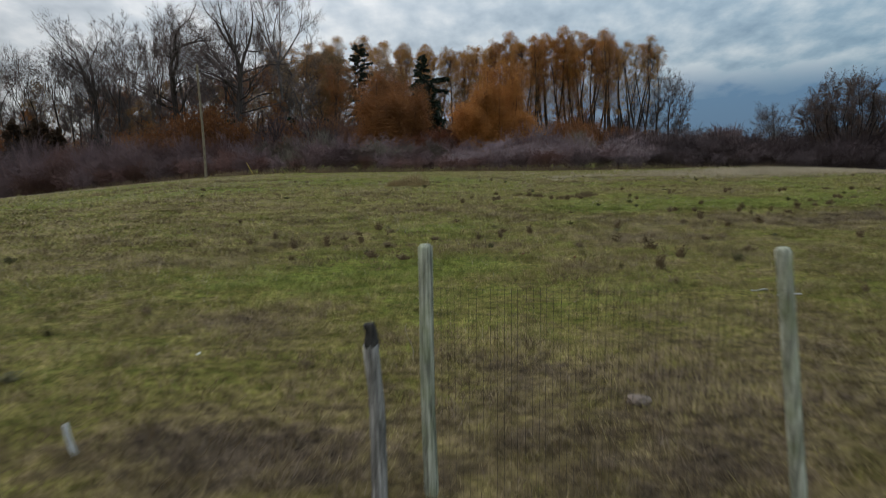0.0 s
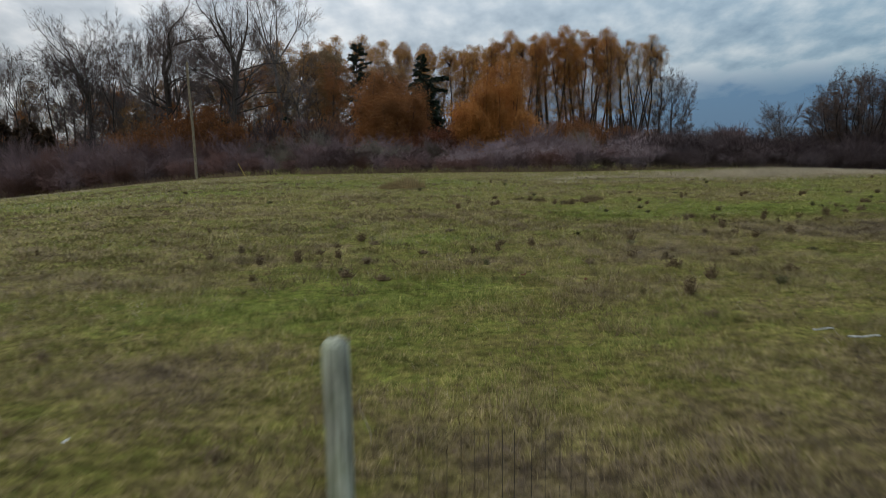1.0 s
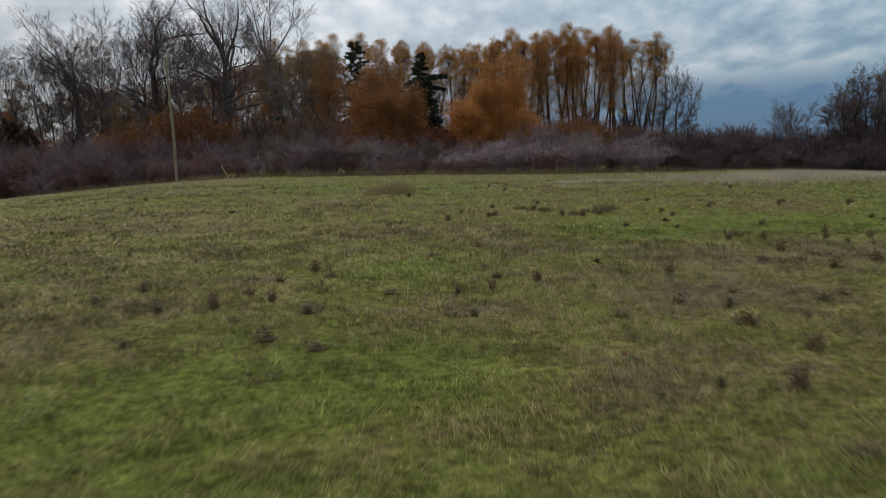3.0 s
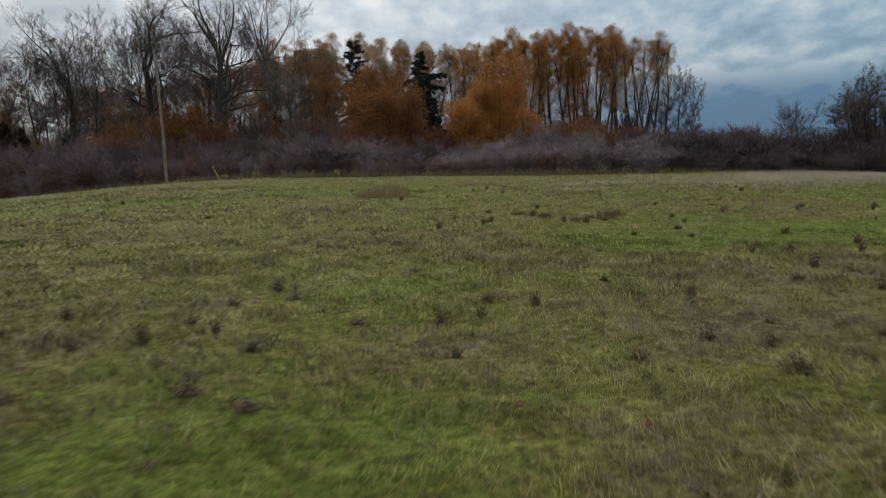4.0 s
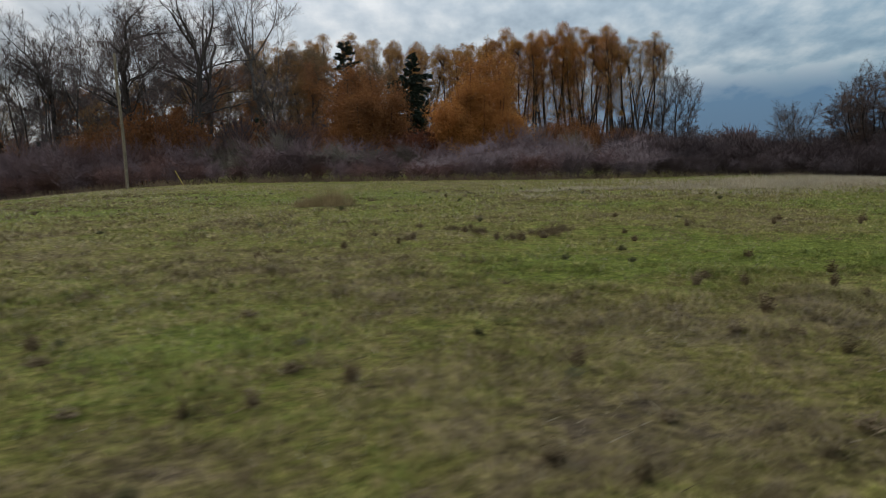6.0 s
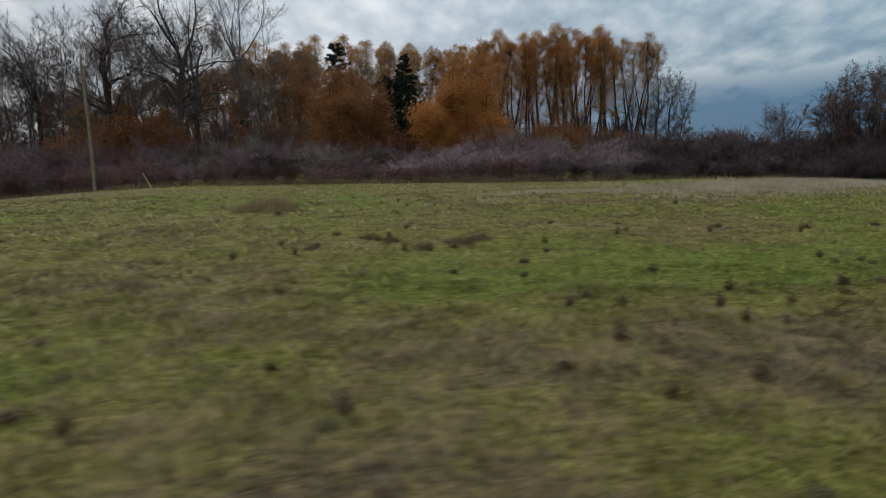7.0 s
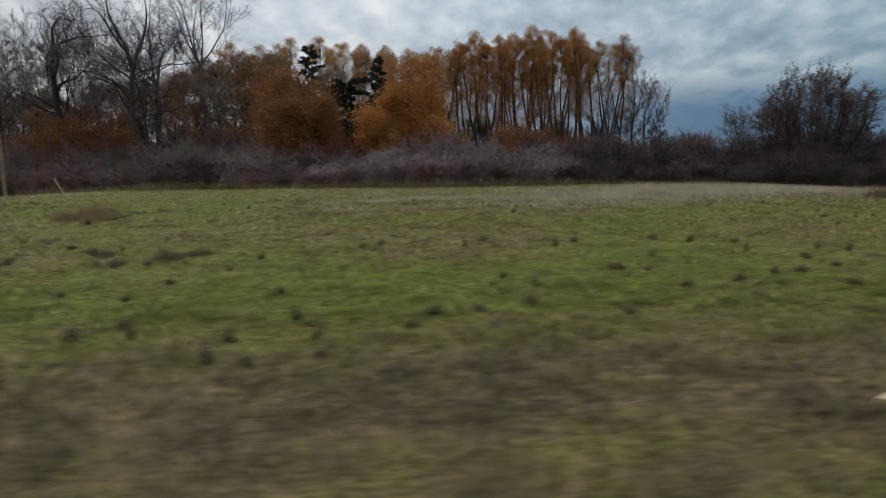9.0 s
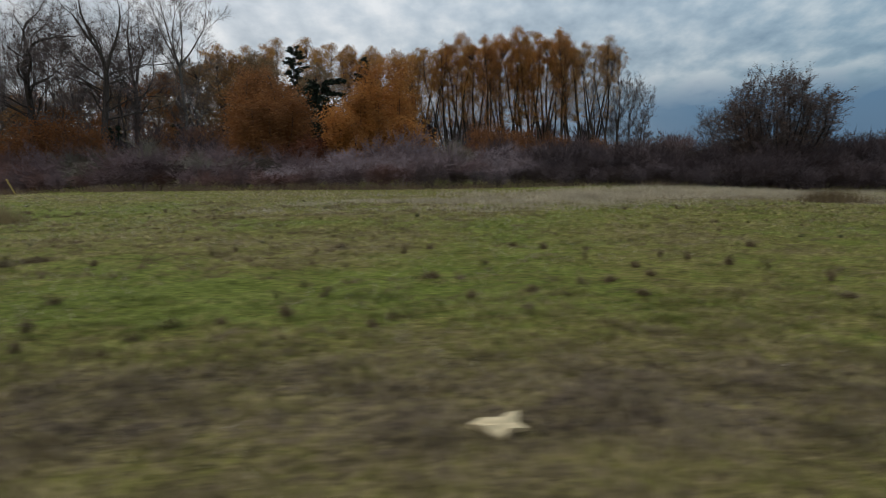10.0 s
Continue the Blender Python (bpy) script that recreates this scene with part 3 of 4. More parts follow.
def leafy_tree(seed, high, leaf_material, stems=1, fan=0.5, crown_from=0.4, wide=3.0, clumps=60, chips=34, size=0.2, girth=0.3, fullness=1.0):
    """A tree of one or more clean stems; each carries a rounded crown of leaf clumps on branches of its own."""
    rng, wood, fine, green = random.Random(seed), Build(), Build(), Build()
    for k in range(stems):
        aside = (k - (stems - 1) / 2) / stems
        base = Vector((aside * 1.8 + rng.gauss(0, 0.2) * (stems > 1), rng.gauss(0, 0.4) * (stems > 1), -0.2))
        tall = high * rng.uniform(0.94, 0.99) * (1 - 0.45 * aside**2)
        stem = wander(rng, base, Vector((aside * fan + rng.gauss(0, 0.03), rng.gauss(0, 0.06), 1)), tall * 0.90, 11, 0.045, 0.01)
        wood.tube(stem, taper(11, girth * rng.uniform(0.75, 1.2), 0.10), 6)
        middle = along(stem, min(1.0, (crown_from + 1) / 1.85))[0]
        half = tall * (1 - crown_from) / 2 + 0.2
        for _ in range(clumps):
            turn, level = rng.uniform(0, 6.283), rng.uniform(-1, 1)
            ring = math.sqrt(1 - abs(level) ** 2.6) * rng.random() ** 0.45 * (1.0 if level > -0.2 else 1.0 + 0.45 * (level + 0.2))
            u = Vector((math.cos(turn) * ring, math.sin(turn) * ring, level))
            at = middle + Vector((u.x * wide, u.y * wide, u.z * half))
            out = Vector((at.x - middle.x, at.y - middle.y, 0)).length
            p, _ = along(stem, min(0.97, max(0.25, (at.z - out * 1.1 - base.z) / (stem[-1].z - base.z))))
            bend = p.lerp(at, 0.5) + Vector((rng.gauss(0, 0.2), rng.gauss(0, 0.2), -0.12 * out))
            wood.tube([p, bend, at], [0.055, 0.035, 0.015], 3)
            for _ in range(5):
                e = (u * 0.7 + Vector((rng.gauss(0, 0.6), rng.gauss(0, 0.6), rng.gauss(0.4, 0.6)))).normalized()
                fine.twig(at, at + e * rng.uniform(0.5, 1.2), 0.016)
            full = fullness * min(1.0, max(0.22, 0.62 + 0.62 * u.z)) * rng.uniform(0.5, 1.4)
            puff = rng.uniform(0.5, 0.85)
            for _ in range(int(chips * full)):
                off = Vector((rng.gauss(0, 1), rng.gauss(0, 1), rng.gauss(0.1, 0.85))).normalized() * puff * 1.75 * rng.random() ** 0.5
                green.chip(at + off, size * rng.uniform(0.6, 1.4), rng)
    return wood.mesh("trunk", M_BARK), fine.mesh("branchwork", M_TWIG), green.mesh("crown", leaf_material)


BROWN = [leafy_tree(30 + n, 24, (M_FADED, M_RUST, M_DULL_GOLD, M_FADED)[n], (1, 2, 1, 1)[n], 0.35, (0.24, 0.26, 0.22, 0.2)[n], (3.6, 2.9, 3.9, 4.2)[n], (96, 52, 100, 104)[n], (110, 125, 115, 130)[n], 0.18, 0.24, (0.65, 0.8, 0.62, 0.55)[n]) for n in range(4)]
POPLAR = [leafy_tree(40 + n, 33.5, M_GOLD if n in (1, 3) else M_ORANGE, (3, 4, 3, 4)[n], 0.62, (0.40, 0.44, 0.36, 0.42)[n], (3.2, 2.8, 3.4, 2.9)[n], (74, 58, 76, 58)[n], 130, 0.17, 0.36) for n in range(4)]
THIN_POPLAR = leafy_tree(47, 33.5, M_GOLD, 2, 0.5, 0.34, 2.9, 66, 62, 0.19, 0.30)

WOODS = "trees of the wood"
for kind, x, y, turn, scale in ((0, -66.2, 124.2, 0.4, 1.27), (1, -41.2, 100.0, 1.9, 1.0), (2, -32.2, 101, 0.6, 0.93), (4, -38.6, 123.9, 2.0, 1.06), (3, -30.3, 126.0, 2.2, 0.98)):
    plant(BIG[kind], x, y, "tall leafless grey-brown tree with spreading limbs", WOODS, turn, scale)
for x, y, scale in ((-78.0, 125, 0.95), (-73.5, 126, 1.0), (-69.0, 121, 0.9), (-61.3, 122, 1.0), (-57.9, 124, 0.95), (-53.0, 121, 1.0), (-49.5, 126, 1.08), (-41.0, 122, 1.0), (-84, 124, 1.0), (-91, 127, 0.9),
                    (-24.5, 118, 0.95), (-12.0, 120, 0.62), (-65, 118, 0.85), (-70.5, 132, 1.05), (-81, 134, 1.0), (-47, 116, 0.9), (-37.5, 118, 0.95), (-88, 132, 0.95), (-76, 119, 0.85), (-63.5, 130, 1.0),
                    (-95, 138, 1.0), (-90, 142, 1.0), (-79, 140, 1.05), (-72, 143, 1.0), (-66, 142, 1.05), (-58, 133, 1.05), (-53, 140, 1.05), (-44, 130, 1.0), (-86, 118, 0.8), (-60.5, 114, 0.8), (-99, 130, 0.9)):
    plant(rng.choice(THIN), x, y, "slender grey tree, nearly leafless", WOODS, rng.uniform(0, 6.28), scale * (1.16 if x > -66 else 1.06))
for kind, x, y, scale in ((0, -95, 150, 0.95), (0, -84, 158, 0.9), (1, -74, 150, 0.92), (0, -64, 156, 0.95), (1, -56, 146, 0.95), (2, -49, 160, 1.08), (1, -42, 150, 1.08), (2, -36, 165, 1.14), (1, -30, 152, 1.08), (0, -27.5, 160, 1.14),
                          (1, -38, 135, 0.92), (0, -23, 138, 1.0), (0, -11, 160, 0.98), (1, -47, 137, 0.9), (2, -27, 140, 1.02), (2, -60, 140, 0.9), (1, -68, 138, 0.8), (0, -33, 146, 1.0), (1, -25.5, 150, 1.0), (0, -42, 172, 1.15), (2, -53, 170, 1.05), (0, -17, 170, 1.0), (2, -9.5, 172, 0.93), (0, -4, 171, 0.90), (2, 1.5, 172, 0.86), (2, 6.5, 171, 0.86),
                          (1, -84, 132, 0.62), (0, -76, 128, 0.66), (1, -67, 126, 0.7), (2, -59, 130, 0.62), (1, -51, 124, 0.66), (1, -43.5, 122, 0.6), (0, -37, 128, 0.7), (1, -30, 120, 0.55), (2, -22, 128, 0.66), (1, -14, 130, 0.7), (0, -90, 140, 0.75), (0, -57, 155, 0.9), (1, -70, 148, 0.82), (0, -80, 146, 0.8), (3, -46, 128, 0.82), (3, -34, 130, 0.92), (2, -24.5, 132, 0.95), (3, -12.5, 142, 0.74), (0, -11.0, 133, 0.6), (3, -12.5, 150, 0.95), (1, -20, 124, 0.7), (3, -28, 160, 1.12), (2, -38, 158, 1.1), (3, -64, 146, 0.85), (1, -36, 141, 0.98), (3, -30.5, 139, 0.95), (1, -25, 146, 1.0), (0, -42, 142, 0.98), (1, -48, 147, 0.96), (1, -21.5, 134, 0.9)):
    plant(BROWN[kind], x, y, "tall tree with thin rust-brown autumn leaves", WOODS, rng.uniform(0, 6.28), scale)
for x, y, scale in ((-45, 180, 1.04), (-37, 178, 0.98), (-29, 178, 1.0), (-22, 181, 1.0), (-14, 180, 1.0), (-8, 181, 1.0), (-2, 180, 0.98), (4, 178, 0.94), (10, 179, 0.96),
                    (15.5, 174, 1.0), (20.5, 177, 1.03), (25.0, 172, 1.0), (29.5, 175, 1.0), (34.0, 172, 1.04), (38.5, 174, 1.06), (42.5, 168, 1.04), (46.5, 170, 1.0), (49.6, 167, 0.93), (31, 185, 1.0), (23, 186, 0.98), (36.5, 184, 1.04), (42, 182, 1.03), (17, 186, 0.97), (-33, 188, 0.98), (-17.5, 190, 1.0), (-4.5, 189, 0.98), (7, 188, 0.95)):
    plant(POPLAR[rng.choice((1, 3))] if -16 < x < 6 and y < 185 else rng.choice(POPLAR) if x > 6 else THIN_POPLAR, x, y, "tall poplar with orange-gold autumn leaves", WOODS, rng.uniform(-0.5, 0.5), scale * (0.97 if x > -16 else 1.05))
plant(THIN_POPLAR, 51.4, 165, "tall poplar, half its golden leaves fallen", WOODS, 0.2, 0.96)
plant(THIN_POPLAR, 54.4, 166, "tall poplar, half its golden leaves fallen", WOODS, 0.5, 0.88)
plant(BROWN[2], -52.9, 115, "golden-leaved tree among bare trees", WOODS, 0.0, 0.62)
for x, y, scale in ((54.5, 162, 0.90), (55.6, 164, 0.86), (56.6, 160, 0.84), (57.6, 162, 0.78), (58.6, 159, 0.74), (51, 170, 0.95), (60.2, 161, 0.58)):
    plant(THIN[rng.choice((0, 1, 3))], x, y, "slender grey tree, nearly leafless", WOODS, rng.uniform(0, 6.28), scale)
for _ in range(30):
    x, y = rng.uniform(-88, 18), rng.uniform(92, 132)
    tall = rng.uniform(1.3, 2.0) if x < 0 else rng.uniform(1.0, 1.5)
    shrub = thing("shrub", x, y, foot(x, y) - 0.05, "tall bare undergrowth shrub among the trees", "shrub", "undergrowth of the wood", rng.uniform(0, 6.28), (1.4, 1.4, tall))
    part("branchwork", FAR_SHRUBS[rng.choice((0, 1, 2))], shrub)
for x0, x1, y0, y1, tall, count in ((-80, -28, 90, 104, 1.9, 20), (-33, -15, 96, 112, 2.1, 8), (14, 62, 118, 150, 1.75, 13)):
    for k in range(count):
        x, y = x0 + (x1 - x0) * (k + rng.random()) / count, rng.uniform(y0, y1)
        shrub = thing("shrub", x, y, foot(x, y) - 0.05, "tall bare undergrowth shrub among the trees", "shrub", "undergrowth of the wood", rng.uniform(0, 6.28), (1.6, 1.6, tall * rng.uniform(0.85, 1.1)))
        part("branchwork", FAR_SHRUBS[rng.choice((0, 2, 2))], shrub)

for k in range(25):
    x, y = -116 + 7 * k + rng.uniform(-2, 2), rng.uniform(164, 190) if k < 16 else rng.uniform(186, 196)
    shrub = thing("shrub", x, y, foot(x, y) - 0.05, "tall tangled bare undergrowth at the back of the wood", "shrub", "undergrowth of the wood", rng.uniform(0, 6.28), (2.7, 2.7, rng.uniform(3.0, 4.2)))
    part("branchwork", FAR_SHRUBS[rng.choice((0, 1, 2))], shrub)


def round_bush(seed, high, wide, leaf_material, leaves=11, stems=22):
    """A dense rounded willow: many stems from one root, and a shaggy crown of small leaves."""
    rng, wood, green = random.Random(seed), Build(), Build()
    for _ in range(stems):
        turn, out = rng.uniform(0, 6.28), math.sqrt(rng.random())
        top = Vector((math.cos(turn) * out * wide * 0.46, math.sin(turn) * out * wide * 0.46, high * (1.0 - 0.42 * out**2.2) * rng.uniform(0.62, 1.04)))
        stem = [Vector((math.cos(turn) * 0.3, math.sin(turn) * 0.3, -0.2)).lerp(top, n / 7) + Vector((math.cos(turn), math.sin(turn), 0)) * wide * 0.10 * math.sin(math.pi * n / 7) for n in range(8)]
        wood.tube(stem, taper(7, 0.13, 0.2), 4)
        for _ in range(26):
            p, d = along(stem, rng.uniform(0.18, 1.0))
            limb = wander(rng, p, sideways(rng, d, 50), rng.uniform(1.0, 2.6), 3, 0.2, 0.05)
            for n in range(3):
                wood.twig(limb[n], limb[n + 1], 0.02)
            for _ in range(leaves * 12):
                q, e = along(limb, rng.uniform(0.05, 1.0))
                green.chip(q + Vector((rng.gauss(0, 0.55), rng.gauss(0, 0.55), rng.gauss(0, 0.45))), rng.uniform(0.11, 0.21), rng)
    return wood.mesh("trunk", M_BARK), None, green.mesh("crown", leaf_material)


plant(round_bush(61, 13.6, 10.6, M_RUST), -7.0, 94.5, "rounded willow in dense rust-orange leaf", WOODS, name="willow")
plant(round_bush(62, 13.2, 12.6, M_AMBER), 7.5, 90.5, "rounded willow in dense bright orange leaf", WOODS, name="willow")
SMALL_BUSH = round_bush(63, 6.5, 8.0, M_DARK_RUST, 4, 10)
for x, y, scale in ((-38.5, 94, 1.4), (-34.5, 93.5, 1.3), (-30.5, 93, 1.05), (21.5, 110, 1.05), (27, 118, 0.95), (34, 124, 0.85), (46, 140, 0.9), (-80, 104, 1.25), (-71, 108, 1.3), (-62, 103, 1.2), (-50.5, 106, 1.2), (-45, 100, 1.05), (-25.5, 104, 1.0), (-18.5, 106, 1.05), (-13.5, 108, 0.9)):
    plant(SMALL_BUSH, x, y, "low bush with rust-coloured leaves among the trees", WOODS, rng.uniform(0, 6), scale, "bush", "bush")
GOLD_BUSH = round_bush(65, 6.5, 7.0, M_AMBER, 5, 8)
for x, y, scale in ((5.2, 87.5, 1.0), (11.6, 88.5, 1.05)):
    plant(GOLD_BUSH, x, y, "low amber-leaved bush at the foot of the willow", WOODS, rng.uniform(0, 6), scale, "bush", "bush")
RED_BUSH = round_bush(64, 4.6, 4.0, M_RED, 4, 8)
for x, y, scale in ((-0.8, 88, 1.05), (1.4, 87, 0.85)):
    plant(RED_BUSH, x, y, "small bush with dull red leaves", WOODS, rng.uniform(0, 6), scale, "bush", "bush")


def conifer(seed, high, reach, bare=0.12, droop=-0.05, ragged=0.35, flat_top=0, lean=0.0, sprays=1.0, low_bough=None, needles=None):
    """A conifer: straight trunk, tiers of drooping boughs with sprays of needles."""
    rng, wood, green = random.Random(seed), Build(), Build()
    trunk = wander(rng, Vector((0, 0, -0.2)), Vector((lean, 0, 1)), high, 10, 0.015, 0)
    wood.tube(trunk, taper(10, high * 0.014 + 0.08, 0.12), 6)
    boughs = int(high * 4.2)
    for k in range(boughs):
        share = bare + (0.99 - bare) * k / boughs
        p, _ = along(trunk, share)
        full = 1 - (share - bare) / (1 - bare)
        length = reach * (0.18 + full**0.75 if not flat_top else 0.35 + 0.6 * (1 - full) if flat_top > 1 else 0.45 + 0.5 * full) * rng.uniform(1 - ragged, 1 + ragged * 0.5)
        turn = rng.uniform(0, 6.28)
        d = Vector((math.cos(turn), math.sin(turn), 0.25 - 0.5 * full))
        bough = wander(rng, p, d, length, 4, 0.07, droop)
        wood.tube(bough, taper(4, 0.045, 0.3), 3)
        for _ in range(int((18 + length * 20) * sprays)):
            q, e = along(bough, rng.uniform(0.12, 1.0))
            way_out = (sideways(rng, e, 40) + Vector((0, 0, -0.35))).normalized()
            green.leaf(q + Vector((0, 0, rng.uniform(-0.12, 0.1))), rng.uniform(0.35, 0.8), rng, way_out, 0.3)
    for turn, length in low_bough or ():
        bough = wander(rng, along(trunk, 0.55)[0], Vector((math.cos(turn), math.sin(turn), -0.55)), length, 6, 0.10, -0.10)
        wood.tube(bough, taper(6, 0.11, 0.3), 4)
        for _ in range(int(length * 95)):
            q, e = along(bough, rng.uniform(0.1, 1.0))
            green.leaf(q, rng.uniform(0.35, 0.9), rng, (sideways(rng, e, 50) + Vector((0, 0, -0.3))).normalized(), 0.32)
    return wood.mesh("trunk", M_BARK), None, green.mesh("crown", needles or M_NEEDLE)


plant(conifer(71, 28.8, 5.0, 0.12, -0.02, 0.75, 1, sprays=1.8), -20.7, 165, "tall dark conifer with a flat ragged top", WOODS, name="conifer")
plant(conifer(72, 13.2, 3.5, 0.34, -0.07, 0.85, 2, 0.0, 2.6, ((0.1, 5.2), (0.4, 3.8), (-0.5, 4.2), (3.4, 3.4))), -1.9, 104, "ragged dark conifer with drooping boughs between willows", WOODS, name="conifer")
plant(conifer(73, 26.0, 3.6, 0.45, -0.05, 0.4, sprays=1.6), -4.2, 168, "tall narrow dark conifer", WOODS, name="conifer")
SPRUCE = conifer(74, 10, 2.7, 0.05)
CEDAR = conifer(75, 10, 2.0, 0.02, 0.12, 0.3, sprays=6.0, needles=M_CEDAR)
for x, y, scale in ((-57.6, 92, 0.98), (-55.4, 93, 0.86), (-59.8, 93, 0.9), (-63.5, 95, 1.0)):
    plant(CEDAR, x, y, "dense dark red-brown cedar at the edge of the wood", WOODS, rng.uniform(0, 6), scale, "conifer")
for x, y, scale in ((-52, 98, 0.8), (-43, 108, 0.75), (-36, 112, 0.95), (-25.5, 110, 0.85), (-48, 100, 0.7), (-20, 113, 0.8)):
    plant(SPRUCE, x, y, "small dark conifer under the taller trees", WOODS, rng.uniform(0, 6), scale, "conifer")


# ---- the lone trees past the end of the wood ----
def broad_tree(seed, high, wide, stems, limbs=24, twigs=26, leaves=0.0):
    """A wide many-stemmed tree: stems arch out from one foot into a rounded dome of twigs, with a few last leaves."""
    rng, wood, fine, green = random.Random(seed), Build(), Build(), Build()
    for k in range(stems):
        turn, out = k * 2.4 + rng.uniform(-0.3, 0.3), math.sqrt((k + 0.5) / stems)
        side = Vector((math.cos(turn), math.sin(turn), 0))
        top = side * out * wide * 0.45 + Vector((0, 0, high * (0.57 + 0.36 * math.sqrt(1.02 - out**2)) * rng.uniform(0.84, 1.0)))
        root = side * 0.4 + Vector((0, 0, -0.2))
        stem = [root.lerp(top, n / 8) + side * wide * 0.10 * math.sin(math.pi * n / 8) + Vector((rng.gauss(0, 0.1), rng.gauss(0, 0.1), 0)) for n in range(9)]
        wood.tube(stem, taper(8, 0.115, 0.16), 5)
        for _ in range(limbs):
            share = rng.uniform(0.15, 1.0)
            p, e = along(stem, share)
            limb = wander(rng, p, sideways(rng, e, 44), rng.uniform(0.9, 2.1), 3, 0.22, 0.04)
            for n in range(3):
                wood.twig(limb[n], limb[n + 1], 0.022 - 0.005 * n)
            for _ in range(twigs):
                q, g = along(limb, rng.uniform(0.05, 1.0))
                end = q + (sideways(rng, g, 42) + Vector((0, 0, 0.15))).normalized() * rng.uniform(0.25, 0.85)
                fine.twig(q, end, 0.014)
                if rng.random() < leaves:
                    green.chip(q.lerp(end, rng.random()), rng.uniform(0.07, 0.15), rng)
    return wood.mesh("trunk", M_BARK), fine.mesh("branchwork", M_TWIG), green.mesh("crown", M_LAST) if leaves else None


plant(broad_tree(81, 12.7, 13.6, 46, 34, 34, 0.9), 47.8, 75.5, "broad many-stemmed tree, nearly bare, past the thicket", "lone trees", 0.0, (0.88, 0.88, 0.91))
plant(tree_kind(M_BARK, M_TWIG, seed=83, high=9.2, girth=0.15, fork_at=0.3, clear=0.16, leaders=7, laterals=4, open_angle=40, spread=0.36, rise=0.03, kids=5, twigs=9, thick=0.85), 54.2, 104, "small round-headed bare tree standing by itself", "lone trees", 0.0, (0.95, 0.95, 0.88))
FAR_SHRUB = broad_tree(84, 5.2, 8.0, 9, 16, 20)
for x, y, scale in ((59, 145, 1.3), (50, 114, 0.92), (68, 135, 1.0), (75, 128, 0.95), (63, 120, 0.8), (84, 120, 0.9), (44, 128, 1.0)):
    plant(FAR_SHRUB, x, y, "leafless scrubby bush beyond the thicket", "far scrub", rng.uniform(0, 6), scale, "bush", "bush")


# ---- far woods on the skyline ----
def skyline_mesh():
    rng, b = random.Random(15), Build()
    for _ in range(22000):
        x = rng.uniform(-330, 390)
        top = 4.5 + 6.0 * float(patchy(np.array(x), np.array(0.0), 26.0, 5, 4))
        b.chip(Vector((x, 300 + rng.uniform(-14, 14), -1 + (top + 1) * rng.random() ** 0.7)), rng.uniform(0.4, 0.9), rng)
    return b.mesh("far_woods", M_FAR)


tagged(new("far_woods", skyline_mesh()), "low dark woods along the horizon", "woods", kind="stuff")


# ---- fence, pole and stakes ----
def log_mesh(name, foot_at, top_at, r0, r1, material, seed=0, sides=16, rings=16, bow=0.006, rough=0.05):
    """A round post with a slightly uneven outline, a bow, and a chamfered top."""
    rng, b = random.Random(seed), bmesh.new()
    a, c = Vector(foot_at), Vector(top_at)
    d = (c - a).normalized()
    u = d.orthogonal().normalized()
    w = d.cross(u)
    last = None
    flats = [1 + rng.uniform(-rough, rough) for _ in range(sides)]
    levels = [n / rings for n in range(rings + 1)] + [1.0]
    for n, share in enumerate(levels):
        r = (r0 + (r1 - r0) * share) * (0.72 if n == len(levels) - 1 else 1) * (1 + rng.uniform(-0.4, 0.4) * rough)
        p = a.lerp(c, share - (0.010 if n == rings else 0)) + u * bow * math.sin(share * 7 + seed)
        ring = [b.verts.new(p + (u * math.cos(6.2832 * k / sides) + w * math.sin(6.2832 * k / sides)) * r * flats[k] * (1 + rng.uniform(-0.4, 0.4) * rough) + d * (rng.uniform(-0.4, 0.4) * rough * r1 if n > rings - 2 else 0)) for k in range(sides)]
        if last:
            for k in range(sides):
                b.faces.new((last[k], last[(k + 1) % sides], ring[(k + 1) % sides], ring[k]))
        last = ring
    b.faces.new(last)
    me = bpy.data.meshes.new(name)
    b.to_mesh(me)
    b.free()
    for polygon in me.polygons:
        polygon.use_smooth = len(polygon.vertices) == 4
    me.materials.append(material)
    return me


FENCE = "fence across the field"
p = thing("fence_post", -0.11, 4.0, foot(-0.11, 4.0), "tall round weathered greenish-grey wooden fence post", "fence post", FENCE)
part("post", log_mesh("post", (0.01, 0, -0.3), (0, 0, 1.77), 0.050, 0.047, M_POST, 1), p)
p = thing("fence_post", 2.30, 3.78, foot(2.30, 3.78), "tall round weathered wooden fence post, leaning", "fence post", FENCE)
part("post", log_mesh("post", (0.09, 0, -0.3), (-0.19, 0, 1.77), 0.050, 0.047, M_POST, 2), p)
p = thing("fence_post", -0.42, 3.67, foot(-0.42, 3.67), "short old grey fence post with a blackened rotten top", "fence post", FENCE)
part("post", log_mesh("post", (0.02, 0, -0.3), (-0.02, 0, 1.22), 0.053, 0.046, M_OLD_POST, 3, bow=0.012, rough=0.12), p)
part("cap", log_mesh("cap", (-0.018, 0, 1.19), (-0.030, 0.01, 1.335), 0.049, 0.036, M_CHAR, 4, sides=11, rings=6, rough=0.16), p, "blackened rotten top")


